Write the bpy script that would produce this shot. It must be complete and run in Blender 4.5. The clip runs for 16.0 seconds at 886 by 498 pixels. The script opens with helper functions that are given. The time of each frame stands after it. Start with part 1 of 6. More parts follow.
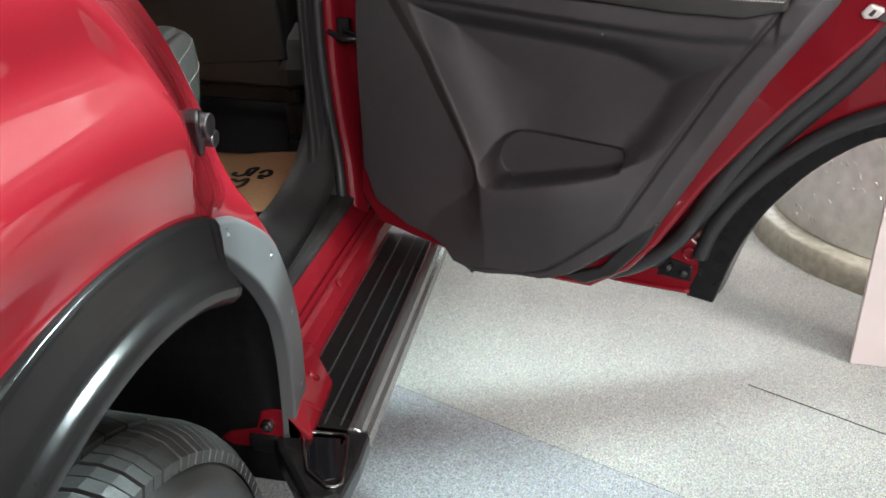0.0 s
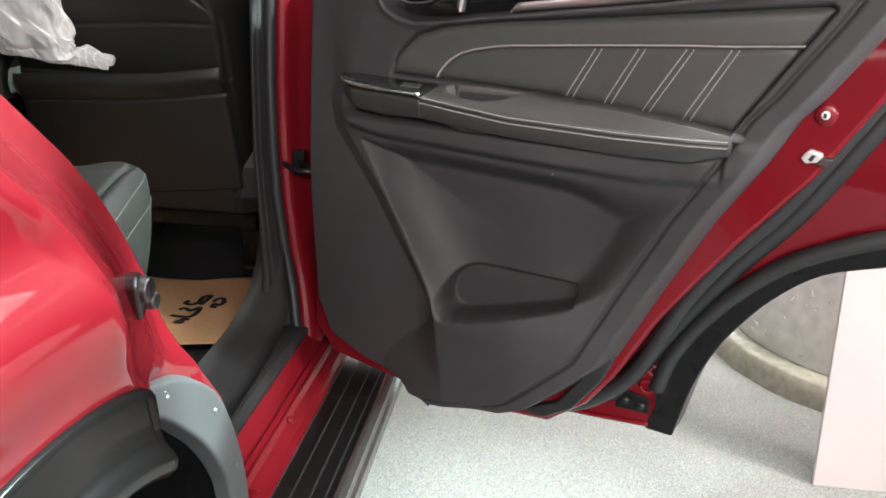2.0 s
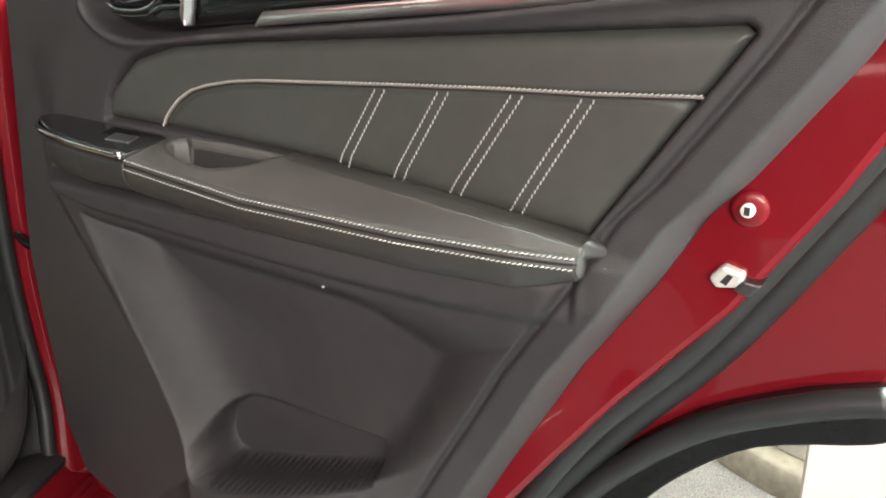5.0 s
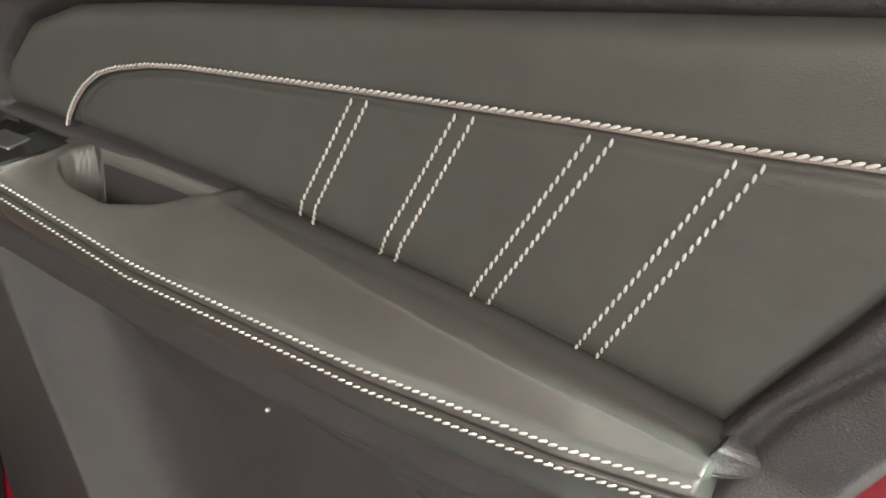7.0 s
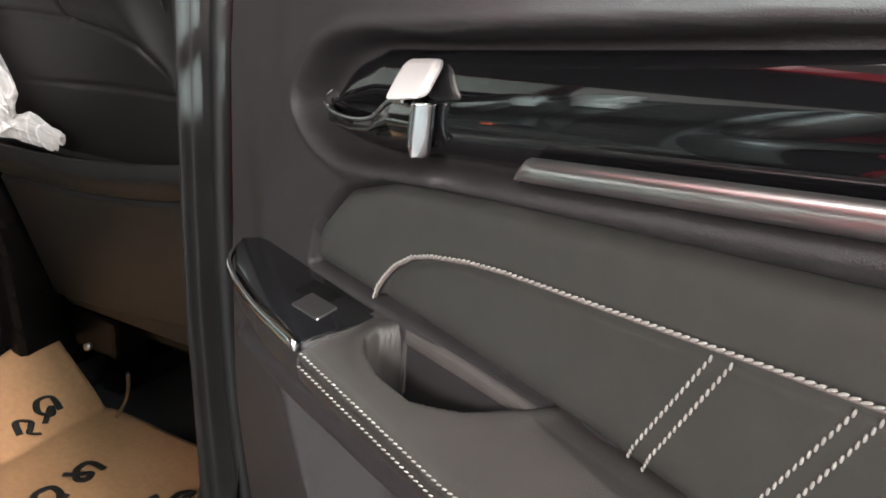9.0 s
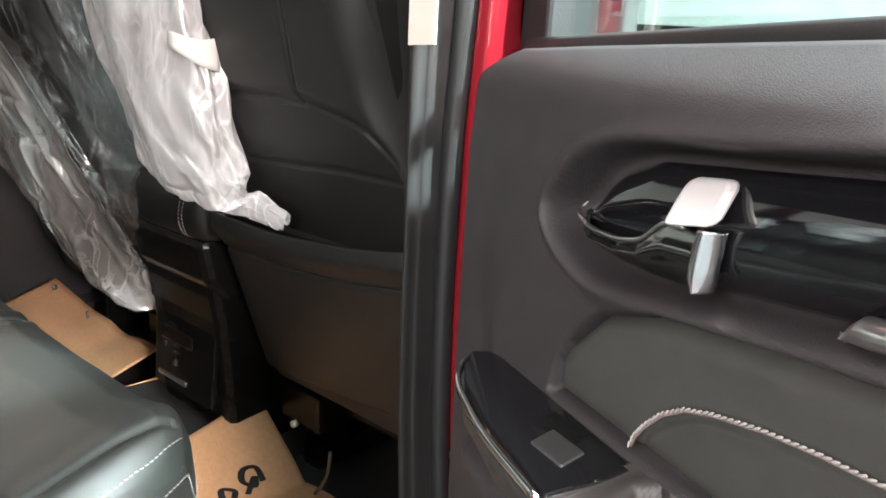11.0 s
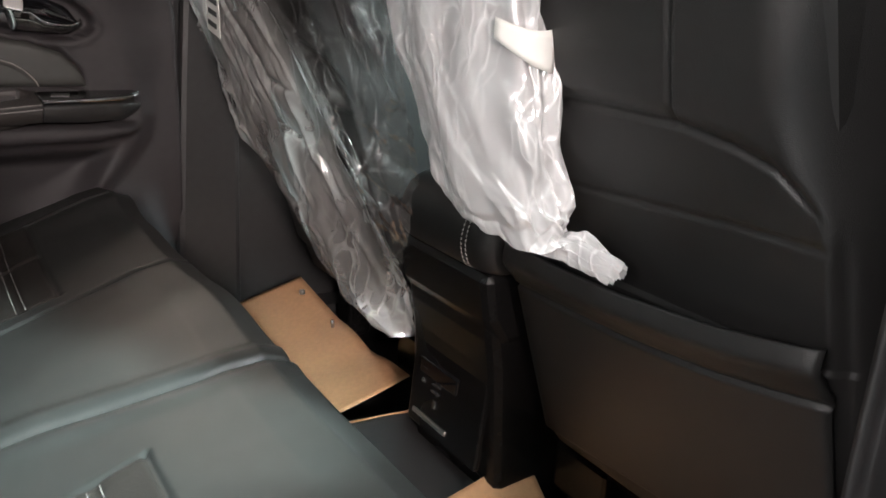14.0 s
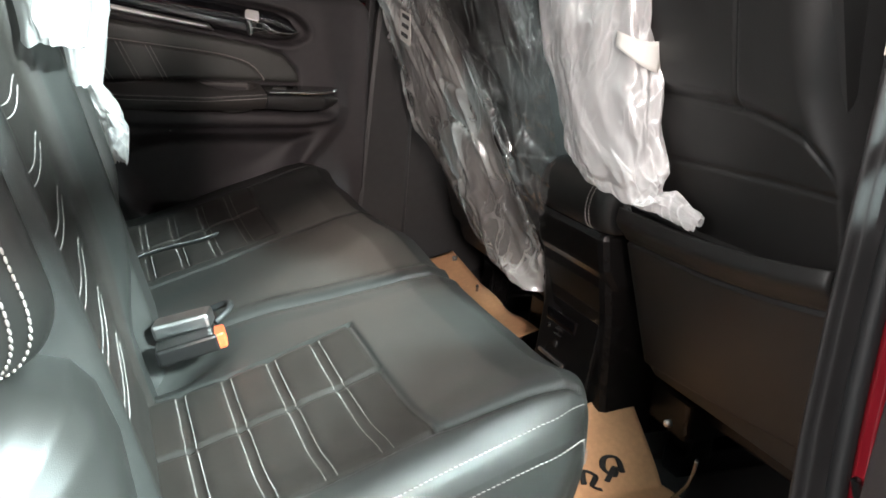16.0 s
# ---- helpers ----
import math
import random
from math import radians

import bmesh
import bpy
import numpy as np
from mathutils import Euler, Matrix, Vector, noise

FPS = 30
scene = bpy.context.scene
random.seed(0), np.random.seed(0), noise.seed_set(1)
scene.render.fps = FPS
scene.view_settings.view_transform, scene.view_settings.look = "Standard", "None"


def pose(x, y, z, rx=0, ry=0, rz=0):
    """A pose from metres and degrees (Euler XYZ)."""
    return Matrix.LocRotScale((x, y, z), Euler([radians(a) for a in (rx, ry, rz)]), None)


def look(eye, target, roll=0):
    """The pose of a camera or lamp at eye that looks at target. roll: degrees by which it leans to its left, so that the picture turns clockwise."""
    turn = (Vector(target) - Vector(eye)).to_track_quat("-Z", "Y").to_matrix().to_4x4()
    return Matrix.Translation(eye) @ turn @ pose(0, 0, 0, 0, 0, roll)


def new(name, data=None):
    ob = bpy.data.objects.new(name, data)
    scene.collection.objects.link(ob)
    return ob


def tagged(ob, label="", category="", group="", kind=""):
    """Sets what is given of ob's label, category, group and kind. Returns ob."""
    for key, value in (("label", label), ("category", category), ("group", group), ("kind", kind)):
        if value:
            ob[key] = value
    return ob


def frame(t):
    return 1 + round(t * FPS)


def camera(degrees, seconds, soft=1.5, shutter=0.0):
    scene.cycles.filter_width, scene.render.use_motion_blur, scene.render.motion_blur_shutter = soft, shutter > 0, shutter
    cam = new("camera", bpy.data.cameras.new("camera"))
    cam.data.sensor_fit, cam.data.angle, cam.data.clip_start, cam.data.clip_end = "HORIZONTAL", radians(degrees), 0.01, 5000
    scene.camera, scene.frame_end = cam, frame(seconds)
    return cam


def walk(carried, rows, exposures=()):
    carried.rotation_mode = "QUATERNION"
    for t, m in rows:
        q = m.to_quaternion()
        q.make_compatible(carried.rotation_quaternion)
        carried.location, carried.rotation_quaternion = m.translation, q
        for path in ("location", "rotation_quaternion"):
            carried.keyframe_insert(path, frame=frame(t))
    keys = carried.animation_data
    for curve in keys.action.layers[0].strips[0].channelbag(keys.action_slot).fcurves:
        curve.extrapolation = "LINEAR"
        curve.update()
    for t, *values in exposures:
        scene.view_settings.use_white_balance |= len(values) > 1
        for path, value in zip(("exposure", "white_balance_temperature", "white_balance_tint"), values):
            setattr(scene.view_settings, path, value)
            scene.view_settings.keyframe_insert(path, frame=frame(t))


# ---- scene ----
cam = camera(54.26, 16.0, soft=1.7)
PATH = [
    (0, (0.0213, -0.1693, 1.0988), (-0.2574, 1.6244, 0.2593), 1.80),
    (0.5, (0.0217, -0.1636, 1.1133), (-0.2459, 1.6437, 0.2998), 2.00),
    (1, (0.0222, -0.1581, 1.1252), (-0.2356, 1.6769, 0.3727), 2.11),
    (1.5, (0.0244, -0.1488, 1.1339), (-0.2279, 1.7183, 0.4630), 2.04),
    (2, (0.0291, -0.1379, 1.1426), (-0.1861, 1.7514, 0.5227), 2.30),
    (2.5, (0.0400, -0.1184, 1.1502), (-0.1024, 1.7897, 0.5680), 2.76),
    (3, (0.0887, -0.0440, 1.1539), (-0.0074, 1.8726, 0.5904), 3.13),
    (3.5, (0.1715, 0.0789, 1.1552), (0.0150, 1.9846, 0.5689), 2.79),
    (4, (0.2263, 0.1699, 1.1517), (-0.0228, 2.0626, 0.5555), 2.20),
    (4.2, (0.2314, 0.1987, 1.1520), (-0.0215, 2.0891, 0.5499), 2.12),
    (6.3, (0.2154, 0.6186, 1.1332), (0.0358, 2.4875, 0.4440), 3.30),
    (6.5, (0.2239, 0.6423, 1.1359), (-0.0442, 2.4950, 0.4318), 3.10),
    (7, (0.2205, 0.6721, 1.1312), (-0.2316, 2.4750, 0.3929), 4.23),
    (7.5, (0.2130, 0.6884, 1.1296), (-0.3993, 2.4367, 0.3757), 3.96),
    (8, (0.1946, 0.7054, 1.1437), (-0.5546, 2.3966, 0.3831), 3.29),
    (8.5, (0.1654, 0.7037, 1.1659), (-0.7013, 2.3735, 0.4872), 4.42),
    (8.7, (0.1551, 0.7072, 1.1796), (-0.7459, 2.3651, 0.5167), 3.92),
    (10.8, (0.1013, 0.7438, 1.2031), (-1.1766, 2.1948, 0.6915), 2.91),
    (11, (0.0729, 0.7490, 1.2012), (-1.2501, 2.1551, 0.6793), 2.50),
    (11.5, (-0.0268, 0.7679, 1.1991), (-1.4144, 2.1048, 0.6634), 3.39),
    (12, (-0.1103, 0.7745, 1.2008), (-1.5488, 2.0524, 0.6553), 4.11),
    (12.5, (-0.1549, 0.7786, 1.1900), (-1.6352, 2.0108, 0.6513), 4.51),
    (13, (-0.1870, 0.8016, 1.1924), (-1.7146, 1.9677, 0.6385), 4.70),
    (13.5, (-0.2289, 0.8287, 1.2046), (-1.8152, 1.9039, 0.6324), 4.01),
    (14, (-0.2148, 0.8098, 1.1917), (-1.8212, 1.8537, 0.6175), 3.90),
    (14.5, (-0.1383, 0.7463, 1.2000), (-1.7865, 1.7231, 0.6263), 3.70),
    (15, (-0.0494, 0.7062, 1.1990), (-1.7389, 1.6249, 0.6497), 3.85),
    (15.5, (0.0166, 0.6849, 1.1893), (-1.7272, 1.4989, 0.6450), 4.38),
    (16, (0.0727, 0.6630, 1.1826), (-1.6967, 1.4220, 0.6411), 5.41),
]
walk(cam, [(t, look(eye, target, roll)) for t, eye, target, roll in PATH],
     exposures=[(0.0, -0.25, 6400, 11), (1.0, -0.15, 6400, 10), (2.5, 0.13, 6400, 8), (4.2, 0.2, 6600, 6), (6.5, 0.5, 6850, 1), (7.5, 0.25, 6800, 6), (8.5, 0.22, 6600, 8), (11.0, 0.35, 6450, 10), (13.0, 0.25, 6350, 10), (16.0, 0.3, 6400, 9)])

# ---- light: unseen lamps added to match the brightness of an exhibition hall ----
world = bpy.data.worlds.new("hall_air")
scene.world = world
world.use_nodes = True
world.node_tree.nodes["Background"].inputs[0].default_value = (0.75, 0.85, 0.84, 1)
world.node_tree.nodes["Background"].inputs[1].default_value = 0.12


def lamp(name, x, y, z, w, h, watts, colour, target=None, spread=170):
    data = bpy.data.lights.new(name, "AREA")
    data.shape, data.size, data.size_y = "RECTANGLE", w, h
    data.energy, data.color, data.spread = watts, colour, radians(spread)
    ob = new(name, data)
    ob.matrix_world = look((x, y, z), target if target else (x, y + 0.001, 0))
    return ob


COOL, WARM, TUNGSTEN, AMBER = (0.81, 1.0, 0.99), (1.0, 0.93, 0.91), (1.0, 0.845, 0.79), (1.0, 0.73, 0.62)
# cool spot, its direction inferred from the lit patches on the rear bench
lamp("cool_spot", 2.23, 2.29, 3.15, 0.22, 0.22, 110, COOL, (-0.80, 0.75, 0.9), 60)
# narrow spot added only to brighten the outer side of the cushion
lamp("cool_spot", 3.0, 0.2, 2.4, 0.2, 0.2, 2.3, COOL, (-0.56, 1.10, 0.66), 11)
# added area fills at assumed places, balanced by the brightness they give
lamp("fill_lamp", 0.9, -4.4, 2.9, 4.0, 1.2, 330, WARM, (0.2, 1.2, 0.9))
lamp("fill_lamp", 1.0, -3.4, 4.0, 5.0, 0.8, 430, WARM, (1.0, -6.0, 1.8))
lamp("fill_lamp", -0.4, 6.6, 4.0, 9.0, 0.8, 620, COOL, (-0.4, 9.0, 1.6))
lamp("fill_lamp", 5.2, -1.0, 2.95, 0.6, 1.2, 270, TUNGSTEN, (-0.8, 1.2, 0.9))
lamp("fill_lamp", 0.0, 8.0, 3.2, 2.8, 0.8, 150, WARM, (-1.0, 1.5, 1.0))
lamp("fill_lamp", 0.2, 3.3, 4.1, 1.2, 1.2, 75, WARM)
lamp("fill_lamp", 1.7, 0.4, 4.1, 1.6, 1.6, 92, COOL)
# extra fill to lift the column
lamp("fill_lamp", 2.3, 0.6, 4.0, 0.9, 0.9, 45, WARM, (1.1, 2.4, 0.5), 70)
lamp("fill_lamp", -1.2, 1.0, 4.15, 2.6, 1.0, 22, WARM)
lamp("fill_lamp", -4.6, 0.8, 4.0, 0.9, 3.0, 68, AMBER, (-1.5, 1.0, 0.9))


# ---- materials ----
def mat(name, base, rough=0.5, metal=0.0, var=0.15, scale=30.0, bump=0.0, bscale=400.0, coat=0.0, spec=0.5, voro=False, rvar=0.1):
    m = bpy.data.materials.new(name)
    m.use_nodes = True
    nt = m.node_tree
    b = nt.nodes["Principled BSDF"]
    b.inputs["Metallic"].default_value = metal
    b.inputs["Coat Weight"].default_value = coat
    b.inputs["Coat Roughness"].default_value = 0.03
    b.inputs["Specular IOR Level"].default_value = spec
    tc = nt.nodes.new("ShaderNodeTexCoord")
    n1 = nt.nodes.new("ShaderNodeTexNoise")
    n1.inputs["Scale"].default_value, n1.inputs["Detail"].default_value = scale, 6
    n2 = nt.nodes.new("ShaderNodeTexNoise")
    n2.inputs["Scale"].default_value, n2.inputs["Detail"].default_value = 3.0, 3
    for n in (n1, n2):
        nt.links.new(tc.outputs["Object"], n.inputs["Vector"])
    add = nt.nodes.new("ShaderNodeMath")
    add.operation = "ADD"
    nt.links.new(n1.outputs["Fac"], add.inputs[0])
    nt.links.new(n2.outputs["Fac"], add.inputs[1])
    ramp = nt.nodes.new("ShaderNodeMapRange")
    ramp.inputs["From Min"].default_value, ramp.inputs["From Max"].default_value = 0.7, 1.3
    ramp.inputs["To Min"].default_value, ramp.inputs["To Max"].default_value = 1 - var, 1 + var
    nt.links.new(add.outputs[0], ramp.inputs["Value"])
    mix = nt.nodes.new("ShaderNodeVectorMath")
    mix.operation = "SCALE"
    mix.inputs[0].default_value = base
    nt.links.new(ramp.outputs[0], mix.inputs["Scale"])
    nt.links.new(mix.outputs[0], b.inputs["Base Color"])
    rr = nt.nodes.new("ShaderNodeMapRange")
    rr.inputs["From Min"].default_value, rr.inputs["From Max"].default_value = 0.3, 0.7
    rr.inputs["To Min"].default_value, rr.inputs["To Max"].default_value = max(0.02, rough - rvar * rough), min(1, rough + rvar * rough)
    nt.links.new(n2.outputs["Fac"], rr.inputs["Value"])
    nt.links.new(rr.outputs[0], b.inputs["Roughness"])
    if bump:
        tex = nt.nodes.new("ShaderNodeTexVoronoi" if voro else "ShaderNodeTexNoise")
        tex.inputs["Scale"].default_value = bscale
        nt.links.new(tc.outputs["Object"], tex.inputs["Vector"])
        bp = nt.nodes.new("ShaderNodeBump")
        bp.inputs["Strength"].default_value, bp.inputs["Distance"].default_value = bump, 0.002
        nt.links.new(tex.outputs["Distance" if voro else "Fac"], bp.inputs["Height"])
        nt.links.new(bp.outputs[0], b.inputs["Normal"])
    return m


RED = mat("red_paint", (0.150, 0.0048, 0.0100), 0.55, 0.04, 0.08, 900, coat=0.85, spec=0.05)
TRIM = mat("soft_trim", (0.033, 0.030, 0.0315), 0.50, 0, 0.12, 60, 0.35, 1200, spec=0.4)
# dark trim plastic; the shade on the pillar is put into its base colour
SHADEDTRIM = mat("shaded_dark_plastic", (0.020, 0.0185, 0.0185), 0.55, 0, 0.25, 25, 0.25, 1300, spec=0.35)
TRIMD = mat("hard_trim", (0.030, 0.030, 0.030), 0.45, 0, 0.12, 60, 0.2, 1300)
LEATHER = mat("seat_leather", (0.024, 0.0247, 0.0233), 0.40, 0, 0.15, 50, 0.12, 1300, voro=True, spec=0.6)
BLACKLEATHER = mat("black_leather", (0.014, 0.0135, 0.013), 0.48, 0, 0.12, 50, 0.15, 1000, voro=True)
PADLEATHER = mat("door_leather", (0.0485, 0.0495, 0.0455), 0.45, 0, 0.1, 60, 0.10, 1400, voro=True)
# door leather with a darker, browner base to offset the overhead fill on the armrest
DIMLEATHER = mat("dimmed_door_leather", (0.039, 0.0355, 0.033), 0.45, 0, 0.1, 60, 0.10, 1400, voro=True)
PANELLEATHER = mat("panel_leather", (0.021, 0.0185, 0.0165), 0.46, 0, 0.2, 50, 0.25, 900, voro=True)
GLOSS = mat("gloss_black", (0.006, 0.006, 0.007), 0.05, 0, 0.05, 10, coat=1.0)
CHROME = mat("chrome", (0.85, 0.85, 0.86), 0.08, 1.0, 0.03, 10)
# chrome made half pale paint, so the white ceiling reflection is in its colour
WHITECHROME = mat("whitened_chrome", (0.90, 0.88, 0.87), 0.42, 0.45, 0.03, 30)
SATIN = mat("satin_metal", (0.84, 0.82, 0.81), 0.30, 1.0, 0.04, 30)
BUCKLE = mat("buckle_steel", (0.42, 0.42, 0.42), 0.30, 1.0, 0.1, 40)
STEEL = mat("steel", (0.13, 0.125, 0.13), 0.32, 1.0, 0.15, 40)
RUBBER = mat("rubber", (0.015, 0.0155, 0.016), 0.5, 0, 0.15, 40, 0.1, 500)
PLASTIC = mat("black_plastic", (0.008, 0.0077, 0.0077), 0.27, 0, 0.25, 40, 0.06, 1500, spec=0.25)
GREYFLANGE = mat("grey_flange", (0.055, 0.058, 0.060), 0.5, 0, 0.1, 20)
CORD = mat("dull_cord", (0.20, 0.165, 0.155), 0.7, 0, 0.15, 300, 0.2, 800)
THREAD = mat("white_thread", (0.38, 0.366, 0.345), 0.7, 0, 0.1, 200)
PLASTICGREY = mat("grey_plastic", (0.085, 0.078, 0.075), 0.42, 0, 0.12, 60, 0.1, 1300)
WHITE = mat("white_plastic", (0.75, 0.74, 0.70), 0.4, 0, 0.05, 20)
KRAFT = mat("kraft_paper", (0.56, 0.305, 0.155), 0.75, 0, 0.10, 120, 0.15, 300)
INK = mat("black_ink", (0.012, 0.011, 0.011), 0.7, 0, 0.1, 50)
CARPET = mat("cabin_carpet", (0.024, 0.023, 0.023), 0.95, 0, 0.3, 300, 0.8, 600)
TYRE = mat("tyre_rubber", (0.019, 0.020, 0.0195), 0.42, 0, 0.3, 60, 0.2, 400)
FLARE = mat("flare_plastic", (0.007, 0.0065, 0.0065), 0.20, 0, 0.3, 12, 0.05, 700, spec=0.2, rvar=0.35)
WELL = mat("wheel_well_felt", (0.006, 0.006, 0.006), 0.95, 0, 0.3, 80, 0.3, 400, spec=0.05)
RIB = mat("step_rib", (0.035, 0.035, 0.036), 0.4, 0, 0.2, 60)
# dark base; on the door handle it carries the dark reflections
DARKCHROME = mat("dark_chrome", (0.30, 0.295, 0.29), 0.14, 1.0, 0.1, 30)
ORANGE = mat("orange_plastic", (0.72, 0.095, 0.03), 0.4, 0, 0.05, 20)
SILVER = mat("silver_plastic", (0.30, 0.30, 0.30), 0.24, 0.85, 0.10, 30)
BOARD = mat("white_board", (0.43, 0.39, 0.38), 0.6, 0, 0.03, 8)
TAPE = mat("beige_card", (0.60, 0.53, 0.47), 0.6, 0, 0.05, 20)
CONCRETE = mat("grey_column", (0.88, 0.89, 0.87), 0.42, 0, 0.16, 22, 0.35, 60)
BASECONC = mat("column_base", (0.30, 0.295, 0.235), 0.42, 0, 0.30, 40, 0.4, 90)
STAIN = mat("dull_stain", (0.33, 0.33, 0.31), 0.4, 0, 0.3, 60, 0.3, 90)
ZINC = mat("zinc_plate", (0.62, 0.61, 0.58), 0.35, 0.5, 0.15, 60)
WALL = mat("hall_wall", (0.74, 0.77, 0.76), 0.7, 0, 0.04, 4)
# for the unseen east wall: brown so that glossy parts reflect less light
DIMWALL = mat("dim_reflection_wall", (0.20, 0.165, 0.15), 0.7, 0, 0.1, 4)
CEIL = mat("hall_ceiling", (0.30, 0.30, 0.30), 0.8, 0, 0.05, 4)
YELLOW = mat("yellow_paint", (0.75, 0.55, 0.04), 0.3, 0, 0.05, 20, coat=1.0)
PALE = mat("pale_paint", (0.70, 0.74, 0.74), 0.3, 0, 0.05, 20, coat=1.0)


def carpet_material(name, tone):
    m = mat(name, (0.31, 0.33, 0.32), 0.95, 0, 0.2, 260, 0.2, 330)
    nt = m.node_tree
    tc = nt.nodes["Texture Coordinate"]
    cell = nt.nodes.new("ShaderNodeTexVoronoi")
    cell.inputs["Scale"].default_value = 520
    nt.links.new(tc.outputs["Object"], cell.inputs["Vector"])
    grey = nt.nodes.new("ShaderNodeRGBToBW")
    nt.links.new(cell.outputs["Color"], grey.inputs[0])
    fleck = nt.nodes.new("ShaderNodeTexNoise")
    fleck.inputs["Scale"].default_value, fleck.inputs["Detail"].default_value = 230, 8
    fleck.inputs["Roughness"].default_value = 0.8
    blend = nt.nodes.new("ShaderNodeMath")
    blend.operation = "MULTIPLY_ADD"
    blend.inputs[1].default_value = 0.36
    nt.links.new(grey.outputs[0], blend.inputs[0])
    nt.links.new(fleck.outputs["Fac"], blend.inputs[2])
    nt.links.new(tc.outputs["Object"], fleck.inputs["Vector"])
    ramp = nt.nodes.new("ShaderNodeValToRGB")
    ramp.color_ramp.elements[0].position, ramp.color_ramp.elements[1].position = 0.45, 0.92
    ramp.color_ramp.elements[0].color = (*[c * 0.30 for c in tone], 1)
    ramp.color_ramp.elements[1].color = (*[c * 1.25 for c in tone], 1)
    nt.links.new(blend.outputs[0], ramp.inputs["Fac"])
    # single fibres of a warmer or cooler grey
    tint = nt.nodes.new("ShaderNodeMix")
    tint.data_type, tint.blend_type = "RGBA", "SOFT_LIGHT"
    tint.inputs["Factor"].default_value = 0.22
    nt.links.new(ramp.outputs[0], tint.inputs["A"])
    nt.links.new(cell.outputs["Color"], tint.inputs["B"])
    # walked-on patches
    worn = nt.nodes.new("ShaderNodeTexNoise")
    worn.inputs["Scale"].default_value, worn.inputs["Detail"].default_value = 2.2, 5
    nt.links.new(tc.outputs["Object"], worn.inputs["Vector"])
    span = nt.nodes.new("ShaderNodeMapRange")
    span.inputs["From Min"].default_value, span.inputs["From Max"].default_value = 0.35, 0.65
    span.inputs["To Min"].default_value, span.inputs["To Max"].default_value = 0.90, 1.10
    nt.links.new(worn.outputs["Fac"], span.inputs["Value"])
    scale = nt.nodes.new("ShaderNodeVectorMath")
    scale.operation = "SCALE"
    nt.links.new(tint.outputs["Result"], scale.inputs[0])
    nt.links.new(span.outputs[0], scale.inputs["Scale"])
    nt.links.new(scale.outputs[0], nt.nodes["Principled BSDF"].inputs["Base Color"])
    return m


def film_material(name, white, clear, shine, relief, cell, long, streak):
    """Crumpled plastic film: partly see-through, partly glossy, with light passing through it."""
    m = bpy.data.materials.new(name)
    m.use_nodes = True
    nt = m.node_tree
    b, out = nt.nodes["Principled BSDF"], nt.nodes["Material Output"]
    b.inputs["Base Color"].default_value = (*white, 1)
    b.inputs["Roughness"].default_value = 0.3
    b.inputs["Specular IOR Level"].default_value = 0.6
    gloss = nt.nodes.new("ShaderNodeBsdfGlossy")
    gloss.inputs["Roughness"].default_value = 0.15
    tc = nt.nodes.new("ShaderNodeTexCoord")
    warp = nt.nodes.new("ShaderNodeTexNoise")
    warp.inputs["Scale"].default_value, warp.inputs["Detail"].default_value = 6, 3
    nt.links.new(tc.outputs["Object"], warp.inputs["Vector"])
    bend = nt.nodes.new("ShaderNodeVectorMath")
    bend.operation = "MULTIPLY_ADD"
    bend.inputs[1].default_value = (0.14, 0.14, 0.14)
    nt.links.new(warp.outputs["Color"], bend.inputs[0])
    nt.links.new(tc.outputs["Object"], bend.inputs[2])
    mp = nt.nodes.new("ShaderNodeMapping")
    mp.inputs["Scale"].default_value = (1.0, 1.0, long)
    mp.inputs["Rotation"].default_value = (0.0, 0.42, 0.0)
    nt.links.new(bend.outputs[0], mp.inputs["Vector"])
    crease = nt.nodes.new("ShaderNodeTexVoronoi")
    crease.feature = "DISTANCE_TO_EDGE"
    crease.inputs["Scale"].default_value = cell
    nt.links.new(mp.outputs[0], crease.inputs["Vector"])
    # thin sharp ridges where the film was folded
    ridge = nt.nodes.new("ShaderNodeMapRange")
    ridge.inputs["From Min"].default_value, ridge.inputs["From Max"].default_value = 0.0, 0.16
    ridge.inputs["To Min"].default_value, ridge.inputs["To Max"].default_value = 1.0, 0.0
    nt.links.new(crease.outputs["Distance"], ridge.inputs["Value"])
    bp = nt.nodes.new("ShaderNodeBump")
    bp.inputs["Strength"].default_value, bp.inputs["Distance"].default_value = relief, 0.006
    for sh in (b, gloss):
        nt.links.new(bp.outputs[0], sh.inputs["Normal"])
    # whiter along the creases and in cloudy patches
    pull = nt.nodes.new("ShaderNodeTexNoise")
    pull.inputs["Scale"].default_value, pull.inputs["Detail"].default_value = 16, 4
    pull.inputs["Distortion"].default_value = 0.6
    nt.links.new(mp.outputs[0], pull.inputs["Vector"])
    line = nt.nodes.new("ShaderNodeMapRange")
    line.inputs["From Min"].default_value, line.inputs["From Max"].default_value = 0.40, 0.65
    line.inputs["To Min"].default_value, line.inputs["To Max"].default_value = 0.0, 1.0
    nt.links.new(pull.outputs["Fac"], line.inputs["Value"])
    cloud = nt.nodes.new("ShaderNodeMapRange")
    cloud.inputs["From Min"].default_value, cloud.inputs["From Max"].default_value = 0.35, 0.68
    cloud.inputs["To Min"].default_value, cloud.inputs["To Max"].default_value = min(1, clear + 0.14), max(0, clear - 0.24)
    nt.links.new(warp.outputs["Fac"], cloud.inputs["Value"])
    see = nt.nodes.new("ShaderNodeMath")
    see.operation, see.use_clamp = "SUBTRACT", True
    nt.links.new(cloud.outputs[0], see.inputs[0])
    both = nt.nodes.new("ShaderNodeMath")
    both.operation = "MULTIPLY"
    nt.links.new(line.outputs[0], both.inputs[0])
